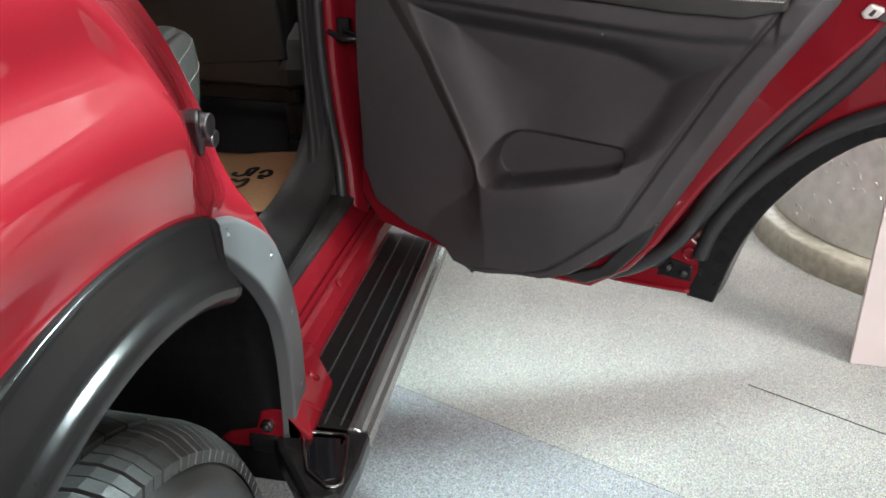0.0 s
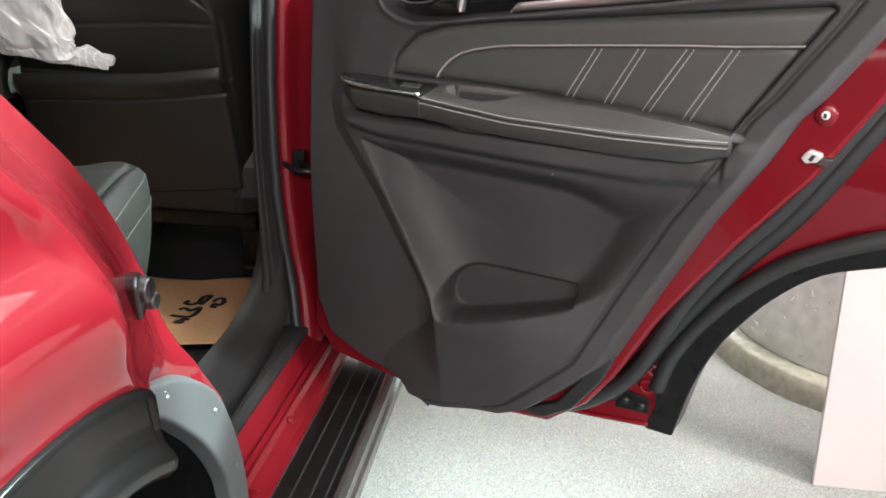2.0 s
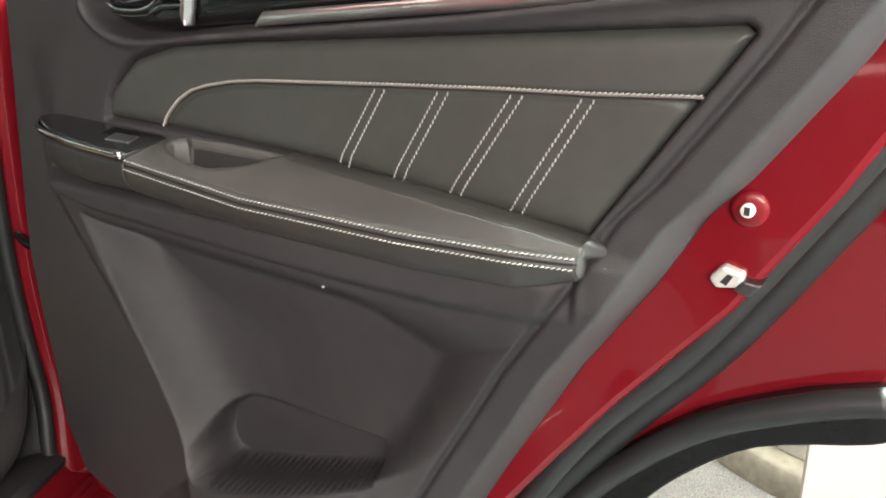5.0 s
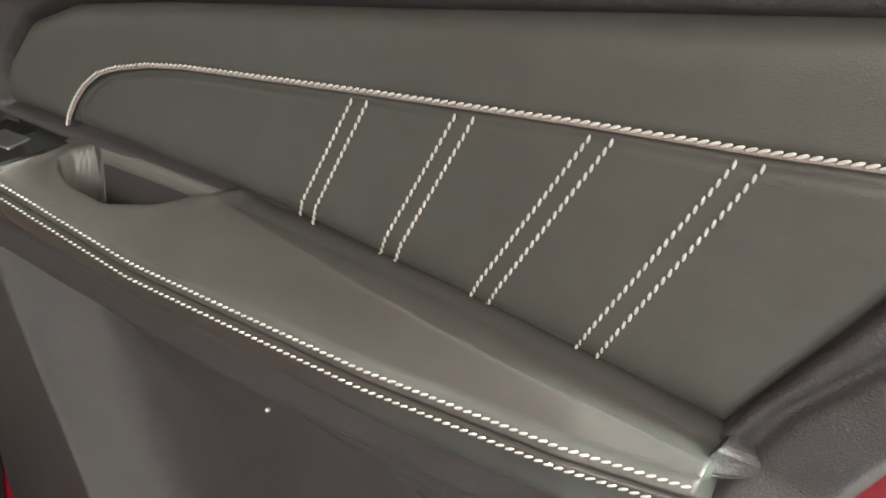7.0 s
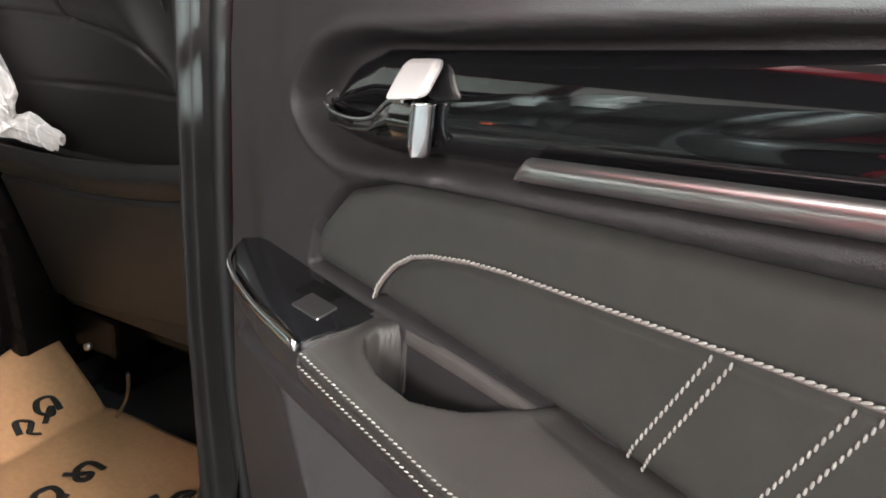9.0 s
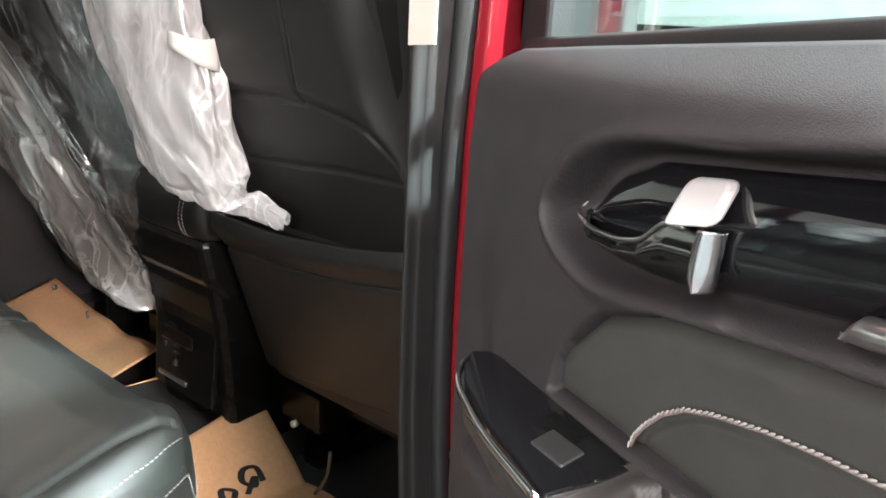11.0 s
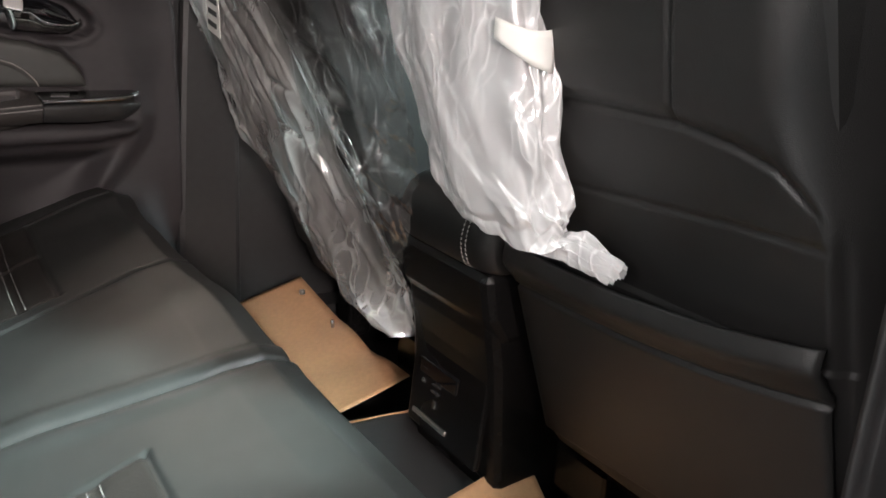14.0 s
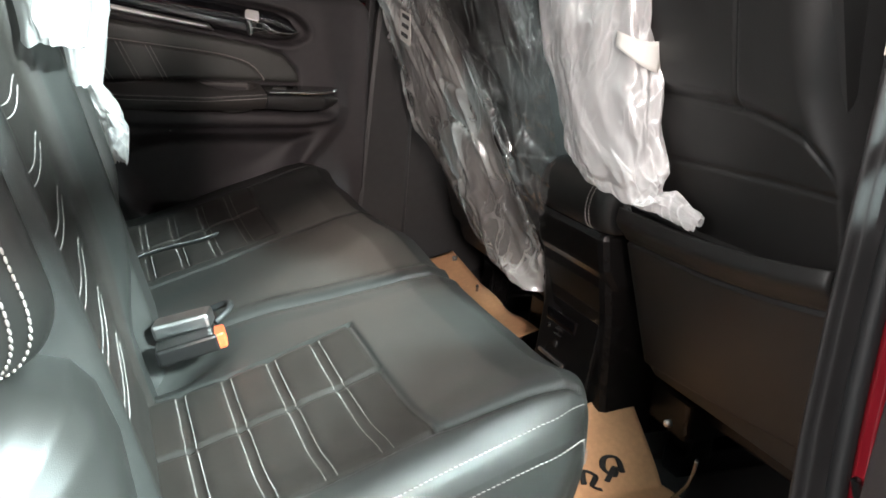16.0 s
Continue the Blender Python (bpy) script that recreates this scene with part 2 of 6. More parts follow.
    nt.links.new(ridge.outputs[0], both.inputs[1])
    nt.links.new(both.outputs[0], bp.inputs["Height"])
    whiter = nt.nodes.new("ShaderNodeMath")
    whiter.operation = "MULTIPLY"
    whiter.inputs[1].default_value = streak
    nt.links.new(both.outputs[0], whiter.inputs[0])
    nt.links.new(whiter.outputs[0], see.inputs[1])
    through_light = nt.nodes.new("ShaderNodeBsdfTranslucent")
    through_light.inputs["Color"].default_value = (*white, 1)
    body = nt.nodes.new("ShaderNodeMixShader")
    body.inputs["Fac"].default_value = 0.25
    nt.links.new(b.outputs[0], body.inputs[1])
    nt.links.new(through_light.outputs[0], body.inputs[2])
    shiny = nt.nodes.new("ShaderNodeMixShader")
    shiny.inputs["Fac"].default_value = shine
    nt.links.new(body.outputs[0], shiny.inputs[1])
    nt.links.new(gloss.outputs[0], shiny.inputs[2])
    clearer = nt.nodes.new("ShaderNodeBsdfTransparent")
    mix = nt.nodes.new("ShaderNodeMixShader")
    nt.links.new(see.outputs[0], mix.inputs["Fac"])
    nt.links.new(shiny.outputs[0], mix.inputs[1])
    nt.links.new(clearer.outputs[0], mix.inputs[2])
    nt.links.new(mix.outputs[0], out.inputs["Surface"])
    return m


FILM = film_material("clear_film", (0.96, 0.945, 0.93), 0.86, 0.80, 0.35, 46, 0.22, 0.50)
HAZEFILM = film_material("hazy_film", (0.96, 0.94, 0.915), 0.60, 0.40, 0.30, 44, 0.25, 0.40)
FILMW = film_material("milky_film", (0.92, 0.91, 0.91), 0.46, 0.20, 0.28, 60, 0.25, 0.34)
FILMD = film_material("dense_film", (0.70, 0.68, 0.67), 0.38, 0.2, 0.30, 52, 0.4, 0.3)
HALLCARPET = carpet_material("hall_carpet", (0.245, 0.251, 0.238))
BLUECARPET = carpet_material("bluish_carpet", (0.215, 0.232, 0.246))


def glass_material():
    m = bpy.data.materials.new("window_glass")
    m.use_nodes = True
    nt = m.node_tree
    out = nt.nodes["Material Output"]
    g = nt.nodes.new("ShaderNodeBsdfGlossy")
    g.inputs["Roughness"].default_value = 0.02
    t = nt.nodes.new("ShaderNodeBsdfTransparent")
    t.inputs["Color"].default_value = (0.90, 0.95, 0.935, 1)
    fr = nt.nodes.new("ShaderNodeMapRange")
    lw = nt.nodes.new("ShaderNodeLayerWeight")
    lw.inputs["Blend"].default_value = 0.25
    nt.links.new(lw.outputs["Facing"], fr.inputs["Value"])
    fr.inputs["To Min"].default_value, fr.inputs["To Max"].default_value = 0.04, 0.6
    mix = nt.nodes.new("ShaderNodeMixShader")
    nt.links.new(fr.outputs[0], mix.inputs["Fac"])
    nt.links.new(t.outputs[0], mix.inputs[1])
    nt.links.new(g.outputs[0], mix.inputs[2])
    nt.links.new(mix.outputs[0], out.inputs["Surface"])
    return m


GLASS = glass_material()


# ---- mesh helpers ----
def mesh_from(name, verts, faces, smooth=True):
    me = bpy.data.meshes.new(name)
    me.from_pydata([tuple(v) for v in verts], [], faces)
    me.update()
    if smooth:
        me.shade_smooth()
    return me


def attach(name, me, material, parent=None, label="", thick=0.0, offset=-1.0, edge=None):
    ob = new(name, me)
    me.materials.append(material)
    if parent:
        ob.parent = parent
    if thick:
        sol = ob.modifiers.new("thickness", "SOLIDIFY")
        sol.thickness, sol.offset = thick, offset
    if edge:
        sm = ob.modifiers.new("edge", "BEVEL")
        sm.width, sm.segments, sm.limit_method, sm.angle_limit = edge, 2, "ANGLE", radians(40)
    if label:
        tagged(ob, label)
    return ob


def second_material(ob, material, test):
    """Give the faces whose middle passes the test another material."""
    ob.data.materials.append(material)
    for p in ob.data.polygons:
        if test(p.center):
            p.material_index = 1


def thing(name, label, category, m=None, group="", kind=""):
    ob = new(name)
    ob.empty_display_size = 0.05
    if m is not None:
        ob.matrix_world = m
    return tagged(ob, label, category, group, kind)


def grid(fn, nu, nv, flip=False, closed_v=False):
    """Vertices and faces of a sheet fn(s, t), s and t from 0 to 1."""
    verts = [fn(i / nu, j / nv) for i in range(nu + 1) for j in range(nv + (0 if closed_v else 1))]
    w = nv if closed_v else nv + 1
    faces = []
    for i in range(nu):
        for j in range(nv):
            a, b = i * w + j, i * w + (j + 1) % w
            q = (a, b, b + w, a + w)
            faces.append(q[::-1] if flip else q)
    return verts, faces


def tube(points, r, sides=10, caps=True, flat=1.0, up=(0, 0, 1)):
    """A round bar along a line of points; r may be a list."""
    pts = [Vector(p) for p in points]
    verts, faces = [], []
    for i, p in enumerate(pts):
        d = (pts[min(i + 1, len(pts) - 1)] - pts[max(i - 1, 0)]).normalized()
        a = d.cross(Vector(up))
        if a.length < 1e-3:
            a = d.cross(Vector((1, 0, 0)))
        a.normalize()
        b = d.cross(a).normalized()
        rr = r[i] if isinstance(r, (list, tuple)) else r
        for k in range(sides):
            g = 2 * math.pi * k / sides
            verts.append(p + a * rr * math.cos(g) + b * rr * flat * math.sin(g))
    for i in range(len(pts) - 1):
        for k in range(sides):
            faces.append((i * sides + k, i * sides + (k + 1) % sides, (i + 1) * sides + (k + 1) % sides, (i + 1) * sides + k))
    if caps:
        faces.append(tuple(range(sides))[::-1])
        faces.append(tuple((len(pts) - 1) * sides + k for k in range(sides)))
    return verts, faces


def smooth_line(points, n=8):
    """A rounded line through the points."""
    p = [Vector(q) for q in points]
    out = []
    for i in range(len(p) - 1):
        a, b, c, d = p[max(i - 1, 0)], p[i], p[i + 1], p[min(i + 2, len(p) - 1)]
        for k in range(n):
            t = k / n
            out.append(0.5 * ((2 * b) + (c - a) * t + (2 * a - 5 * b + 4 * c - d) * t * t + (3 * b - a - 3 * c + d) * t ** 3))
    out.append(p[-1])
    return out


def slab(outline, to, d0, d1):
    """A plate with the outline (a list of 2D points), from depth d0 to d1; to(a, b, d) gives the place."""
    bm = bmesh.new()
    lo = [bm.verts.new(to(a, b, d0)) for a, b in outline]
    hi = [bm.verts.new(to(a, b, d1)) for a, b in outline]
    n = len(outline)
    bm.faces.new(lo)
    bm.faces.new(hi[::-1])
    for i in range(n):
        bm.faces.new((lo[i], hi[i], hi[(i + 1) % n], lo[(i + 1) % n]))
    bmesh.ops.recalc_face_normals(bm, faces=bm.faces)
    me = bpy.data.meshes.new("slab")
    bm.to_mesh(me)
    bm.free()
    return me


def box(x0, x1, y0, y1, z0, z1):
    return slab([(x0, y0), (x1, y0), (x1, y1), (x0, y1)], lambda a, b, d: (a, b, d), z0, z1)


def stitches(lines, step=0.0062, length=0.0044, r=0.00075, slant=0.30, out=None):
    """Sewing stitches: short fat threads laid slantwise along each line of points, as one mesh; out is the way that the cloth faces."""
    verts, faces = [], []
    rings = ((-0.5, 0.45), (-0.33, 0.9), (0.0, 1.08), (0.33, 0.9), (0.5, 0.45))
    for line in lines:
        pts = [Vector(p) for p in line]
        run, nxt = 0.0, 0.0
        for a, b in zip(pts, pts[1:]):
            seg = (b - a).length
            while nxt <= run + seg and seg > 0:
                c = a + (b - a) * ((nxt - run) / seg)
                d = (b - a).normalized()
                e = Vector(out) if out else Vector((0, 0, 1))
                s = d.cross(e)
                s = s.normalized() if s.length > 1e-3 else Vector((1, 0, 0))
                e = s.cross(d)
                way = (d + s * slant).normalized()
                across = e.cross(way)
                k = len(verts)
                for off, wide in rings:
                    for m, n in ((1, 0), (0.5, 0.87), (-0.5, 0.87), (-1, 0), (-0.5, -0.87), (0.5, -0.87)):
                        verts.append(c + way * (off * length) + (across * m + e * n) * r * wide * 1.15)
                for q in range(len(rings) - 1):
                    for w in range(6):
                        faces.append((k + q * 6 + w, k + q * 6 + (w + 1) % 6, k + q * 6 + 6 + (w + 1) % 6, k + q * 6 + 6 + w))
                last = k + 6 * (len(rings) - 1)
                faces.append(tuple(k + w for w in range(6)))
                faces.append(tuple(last + w for w in range(6)))
                nxt += step
            run += seg
    return verts, faces


def lerp(x, xs, ys):
    return float(np.interp(x, xs, ys))


def sstep(x, a, b):
    t = min(1.0, max(0.0, (x - a) / (b - a)))
    return t * t * (3 - 2 * t)


def inside(poly, x, y):
    """Signed distance to a closed outline, positive inside."""
    best, odd = 9.0, False
    n = len(poly)
    for i in range(n):
        (ax, ay), (bx, by) = poly[i], poly[(i + 1) % n]
        dx, dy = bx - ax, by - ay
        t = max(0.0, min(1.0, ((x - ax) * dx + (y - ay) * dy) / (dx * dx + dy * dy)))
        best = min(best, math.hypot(x - ax - t * dx, y - ay - t * dy))
        if (ay > y) != (by > y) and x < (bx - ax) * (y - ay) / (by - ay) + ax:
            odd = not odd
    return best if odd else -best


def bulge(x, a, w):
    return math.exp(-((x - a) / w) ** 2)


# ---- hall ----
floor = attach("floor", box(-7, 7, -6, 9, -0.06, 0.0), HALLCARPET)
tagged(floor, "grey speckled needle-felt carpet of the hall", "floor", kind="structure")
for name, dims in (("wall_north", (-7, 7, 9, 9.2)), ("wall_south", (-7, 7, -6.2, -6)), ("wall_east", (7, 7.2, -6, 9)), ("wall_west", (-7.2, -7, -6, 9))):
    ob = attach(name, box(*dims, -0.06, 4.2), DIMWALL if name == "wall_east" else WALL)
    tagged(ob, "unseen hall wall, coloured brown to dim reflections" if name == "wall_east" else "pale plain painted hall wall", "wall", kind="structure")
ob = attach("ceiling", box(-7.2, 7.2, -6.2, 9.2, 4.2, 4.4), CEIL)
tagged(ob, "plain light grey hall ceiling", "ceiling", kind="structure")
# the next carpet roll, a little bluer
roll = attach("floor_strip", slab([(-6.95, -5.95), (6.95, -5.95), (6.95, -1.69), (1.4, 0.70), (0.2, 1.215), (-0.6, 1.545), (-6.95, 4.22)], lambda a, b, d: (a, b, d), 0.0, 0.002), BLUECARPET)
tagged(roll, "bluish grey speckled needle-felt carpet roll", "floor", kind="structure")
# seams of the carpet rolls
for pts in (((-0.6, 1.545, 0), (0.2, 1.215, 0), (1.4, 0.70, 0)), ((0.467, 1.603, 0), (0.728, 1.467, 0), (1.6, 1.02, 0))):
    v, f = tube([(x, y, 0.0014) for x, y, z in pts], 0.0013, 6, flat=0.6)
    ob = attach("trim", mesh_from("seam", v, f), RUBBER)
    tagged(ob, "thin dark seam between carpet rolls", "carpet seam", kind="structure")


def make_column():
    col = thing("column", "thick round column in scuffed grey sheet metal on a low olive-grey base", "column", pose(1.22, 2.62, 0))
    def shaft(s, t):
        g = 2 * math.pi * t
        return (0.545 * math.cos(g), 0.545 * math.sin(g), 0.085 + s * 4.1)
    v, f = grid(shaft, 8, 64, closed_v=True)
    attach("shaft", mesh_from("shaft", v, f), CONCRETE, col, "scuffed grey sheet-metal cladding", thick=0.01)
    rng = random.Random(3)
    prof = [(0.606, 0.0), (0.608, 0.04), (0.606, 0.072), (0.598, 0.080), (0.54, 0.083)]
    def base(s, t):
        i = s * (len(prof) - 1)
        a, b = prof[int(i)], prof[min(int(i) + 1, len(prof) - 1)]
        k = i - int(i)
        g = 2 * math.pi * t
        r = a[0] + (b[0] - a[0]) * k + 0.004 * noise.noise((3 * math.cos(g) * 4, 12 * math.sin(g), s))
        return (r * math.cos(g), r * math.sin(g), a[1] + (b[1] - a[1]) * k)
    v, f = grid(base, 4, 96, closed_v=True)
    attach("base_ring", mesh_from("base", v, f), BASECONC, col, "chipped olive-grey base ring")
    # overlapping edge of the cladding, dull stained patches along it and scrapes
    g0 = math.atan2(-0.52, -0.25)
    rr = 0.549

    def patch(gc, zc, hw, hh, seed):
        def fn(p, q):
            a = 2 * math.pi * q
            r = p * (0.7 + 0.55 * noise.noise((2.2 * math.cos(a) + seed, 2.2 * math.sin(a), seed)))
            g = gc + hw * r * math.cos(a) / 0.546
            return (0.5475 * math.cos(g), 0.5475 * math.sin(g), zc + hh * r * math.sin(a))
        return grid(fn, 6, 36, closed_v=True)

    for k in range(14):
        v, f = patch(g0 + rng.uniform(-0.035, 0.035), 0.13 + 0.065 * k, rng.uniform(0.012, 0.035), rng.uniform(0.03, 0.075), 3.1 * k)
        attach("stain_patch", mesh_from("patch", v, f), STAIN, col, "dull grey stained patch beside the joint", thick=0.0006, offset=1)
    for k in range(6):
        z0 = 0.16 + 0.16 * k
        strip = [(rr * math.cos(g0 + 0.045 + 0.008 * noise.noise((k, j, 0.5))), rr * math.sin(g0 + 0.045 + 0.008 * noise.noise((k, j, 0.5))), z0 + 0.012 * j) for j in range(10)]
        v, f = tube(strip, [0.003 + 0.003 * ((j * 7 + k) % 3) for j in range(10)], 6, flat=0.35)
        attach("joint_strip", mesh_from("joint", v, f), BASECONC, col, "dark dented joint of the cladding")
    for material, name, count in ((WHITE, "scrape", 170), (STAIN, "scratch", 120)):
        v, f, = [], []
        for k in range(count):
            g = g0 + rng.uniform(-1.0, 1.0)
            z, L, tilt = rng.uniform(0.1, 1.0), rng.uniform(0.006, 0.026), rng.uniform(-1.5, 1.5)
            a = Vector((rr * math.cos(g), rr * math.sin(g), z))
            e = Vector((-math.sin(g), math.cos(g), tilt)).normalized() * L
            bend = Vector((0, 0, rng.uniform(-0.5, 0.5) * L))
            vv, ff = tube([a, a + e * 0.5 + bend, a + e], [0.0006, 0.0018, 0.0006], 5, flat=0.5)
            f += [tuple(i + len(v) for i in q) for q in ff]
            v += vv
        ob = attach(name, mesh_from(name, v, f), material, col, "short scrapes in the cladding")
        tagged(ob, kind="stuff")


make_column()


def make_board():
    b = thing("display_board", "tall white foam display board standing on the carpet", "display board")
    me = slab([(0.724, 0.0), (0.952, 0.0), (0.99, 0.45), (1.02, 1.9), (0.70, 1.9), (0.703, 0.55)], lambda a, z, d: (a, 1.752 + d - 0.02 * z, z), 0.0, 0.012)
    attach("panel", me, BOARD, b, edge=0.002)
    v, f = tube([(0.90, 1.77, 0.9), (0.93, 2.0, 0.02)], 0.008, 8)
    attach("rear_strut", mesh_from("strut", v, f), BOARD, b)


make_board()


def far_car():
    """A pale car with yellow details across the hall, seen through the door glass."""
    c = thing("far_car", "pale parked car with yellow and black details", "car", pose(3.6, 7.2, 0, 0, 0, 15))
    prof = [(-2.1, 0.35), (-2.15, 0.8), (-1.9, 1.0), (-1.2, 1.12), (-0.5, 1.55), (0.9, 1.58), (1.6, 1.1), (2.1, 1.0), (2.15, 0.35)]
    attach("body", slab(prof, lambda a, z, d: (a, d, z), -0.85, 0.85), PALE, c, edge=0.06)
    attach("window", slab([(-1.0, 1.12), (-0.45, 1.48), (0.85, 1.5), (1.35, 1.12)], lambda a, z, d: (a, d, z), -0.87, 0.87), GLOSS, c, edge=0.02)
    attach("stripe", slab([(-2.0, 0.95), (2.0, 0.95), (2.0, 1.04), (-2.0, 1.04)], lambda a, z, d: (a, d, z), -0.88, 0.88), YELLOW, c)
    for x in (-1.35, 1.35):
        for y in (-0.8, 0.6):
            v, f = tube([(x, y, 0.34), (x, y + 0.2, 0.34)], 0.34, 28)
            attach("wheel", mesh_from("wheel", v, f), TYRE, c)


far_car()


# ---- rear doors ----
CREASE_Z = (0.46, 0.60, 0.626, 0.696, 0.805, 0.896, 0.944, 1.0, 1.10, 1.2)
CREASE_U = (0.335, 0.33, 0.323, 0.283, 0.223, 0.153, 0.143, 0.165, 0.20, 0.215)
POCKET = [(0.185, 0.886), (0.36, 0.880), (0.50, 0.875), (0.69, 0.868), (0.62, 0.746), (0.584, 0.706), (0.544, 0.684), (0.494, 0.664), (0.400, 0.634), (0.350, 0.622), (0.335, 0.628), (0.322, 0.645), (0.262, 0.755)]
BOTTLE = [(0.322, 0.652), (0.325, 0.636), (0.336, 0.624), (0.36, 0.623), (0.44, 0.645), (0.536, 0.676), (0.545, 0.69), (0.538, 0.703), (0.515, 0.706), (0.385, 0.704), (0.350, 0.697), (0.330, 0.678)]
HANDLE_BAY = [(0.222, 1.095), (0.232, 1.113), (0.255, 1.131), (0.292, 1.142), (0.36, 1.149), (0.44, 1.158), (0.86, 1.205), (0.885, 1.192), (0.872, 1.153), (0.631, 1.114), (0.421, 1.087), (0.30, 1.071), (0.262, 1.071), (0.235, 1.081)]
BOTTLE = [tuple(q[:2]) for q in smooth_line([(a, b, 0) for a, b in BOTTLE + BOTTLE[:1]], 3)][:-1]
HANDLE_BAY = HANDLE_BAY[6:10] + [tuple(q[:2]) for q in smooth_line([(a, b, 0) for a, b in HANDLE_BAY[10:] + HANDLE_BAY[:6]], 4)]
PAD_U = (0.236, 0.243, 0.250, 0.277, 0.326, 0.411, 0.565, 0.823, 0.83)
PAD_TOP = (0.990, 1.012, 1.025, 1.050, 1.066, 1.077, 1.092, 1.119, 1.114)
LOW_U, PAD_LOW = (0.236, 0.319, 0.497, 0.612, 0.732, 0.83), (0.988, 0.987, 0.981, 0.970, 0.959, 1.112)
FOLD_U = (0.314, 0.318, 0.325, 0.336, 0.352, 0.370, 0.40, 0.43, 0.56, 0.66, 0.726, 0.803)
FOLD_Z = (0.988, 0.998, 1.007, 1.018, 1.028, 1.034, 1.0405, 1.0445, 1.0545, 1.0615, 1.065, 1.071)
LEFT_Z = (0.457, 0.459, 0.479, 0.495, 0.526, 0.586, 0.66, 0.79, 0.95, 1.11, 1.16, 1.185, 1.20)
LEFT_U = (0.30, 0.257, 0.235, 0.155, 0.086, 0.060, 0.061, 0.065, 0.068, 0.074, 0.082, 0.097, 0.118)
RIGHT_Z = (0.457, 0.478, 0.482, 0.50, 0.53, 0.56, 0.592, 0.719, 0.834, 0.913, 0.979, 1.009, 1.098, 1.158, 1.20)
RIGHT_U = (0.33, 0.42, 0.46, 0.50, 0.535, 0.567, 0.60, 0.661, 0.721, 0.771, 0.806, 0.831, 0.89, 0.925, 0.945)
BAND_U, BAND_Z = (0.143, 0.148, 0.168, 0.227, 0.375, 0.51, 0.625, 0.71), (0.94, 0.921, 0.905, 0.894, 0.889, 0.885, 0.882, 0.888)


def trim_depth(u, z):
    """How far the door trim stands out towards the cabin."""
    uc, ul, ur = lerp(z, CREASE_Z, CREASE_U), lerp(z, LEFT_Z, LEFT_U), lerp(z, RIGHT_Z, RIGHT_U)
    soft = 0.026 + 0.07 * sstep(z, 0.95, 1.08) + 0.10 * (1 - sstep(z, 0.50, 0.62))
    up = sstep(z, 0.55, 0.85)
    ramp = min(1.0, max(0.0, (u - uc + soft) / (soft + 0.004)))
    low = 1 - sstep(z, 0.93, 1.0)
    d = 0.026 + 0.028 * up + (0.034 - 0.020 * up) * (low * ramp + (1 - low) * sstep(u, uc - soft, uc + 0.004))
    d -= 0.028 * sstep(u, 0.45, 0.68) * (1 - sstep(z, 0.72, 0.92))
    p = inside(POCKET, u, z)
    d += 0.020 * sstep(u, 0.27, 0.345) * (1 - sstep(u, 0.42, 0.60)) * bulge(z, 0.600 + 0.25 * max(0, u - 0.34), 0.062)
    left = (1 - sstep(u, 0.38, 0.52)) * (1 - sstep(z, 0.80, 0.87))
    foot = lerp(u, (0.345, 0.494, 0.544, 0.584), (0.615, 0.664, 0.684, 0.706))
    low = (1 - sstep(z - foot, 0.03, 0.10)) * (1 - sstep(u, 0.53, 0.60)) * sstep(u, 0.34, 0.40)
    soft_wall, crisp_wall = sstep(p, -0.003, 0.036 + 0.035 * sstep(u, 0.5, 0.64)), 1 - math.exp(-max(0.0, p) / (0.026 - 0.016 * low))
    crisp = max(left, low)
    d -= (0.050 + 0.010 * left - 0.018 * sstep(u, 0.48, 0.66)) * (crisp_wall * crisp + soft_wall * (1 - crisp))
    d = max(d, 0.008)
    d += (min(d, 0.002) - d) * sstep(inside(BOTTLE, u, z), -0.001, 0.005)
    zb = lerp(u, BAND_U, BAND_Z)
    d += (0.026 - 0.017 * sstep(u, 0.45, 0.70)) * sstep(z, zb - 0.004, zb + 0.012) * (1 - sstep(z, 0.918, 0.936)) * (1 - sstep(u, 0.70, 0.745)) * sstep(u, 0.135, 0.18)
    d += 0.006 * sstep(u, 0.726, 0.734) * (1 - sstep(u, 0.742, 0.80)) * sstep(z, 0.885, 0.910) * (1 - sstep(z, 0.942, 0.956))
    top, low = lerp(u, PAD_U, PAD_TOP), lerp(u, LOW_U, PAD_LOW)
    if 0.236 < u < 0.83:
        d -= 0.014 * sstep(min(z - low, top - z, (u - 0.236)), -0.002, 0.004)
    h = inside(HANDLE_BAY, u, z)
    d += 0.004 * bulge(h, -0.006, 0.005) - 0.030 * sstep(h, -0.005, 0.004)
    e = ur - u
    d -= 0.005 * bulge(e, 0.052, 0.004)
    d = d * sstep(e, -0.004, 0.020) - 0.004
    d -= 0.045 * (1 - sstep(u - ul, -0.001, 0.012)) ** 2
    d -= 0.078 * sstep(z, 1.150, 1.212) ** 2
    return d


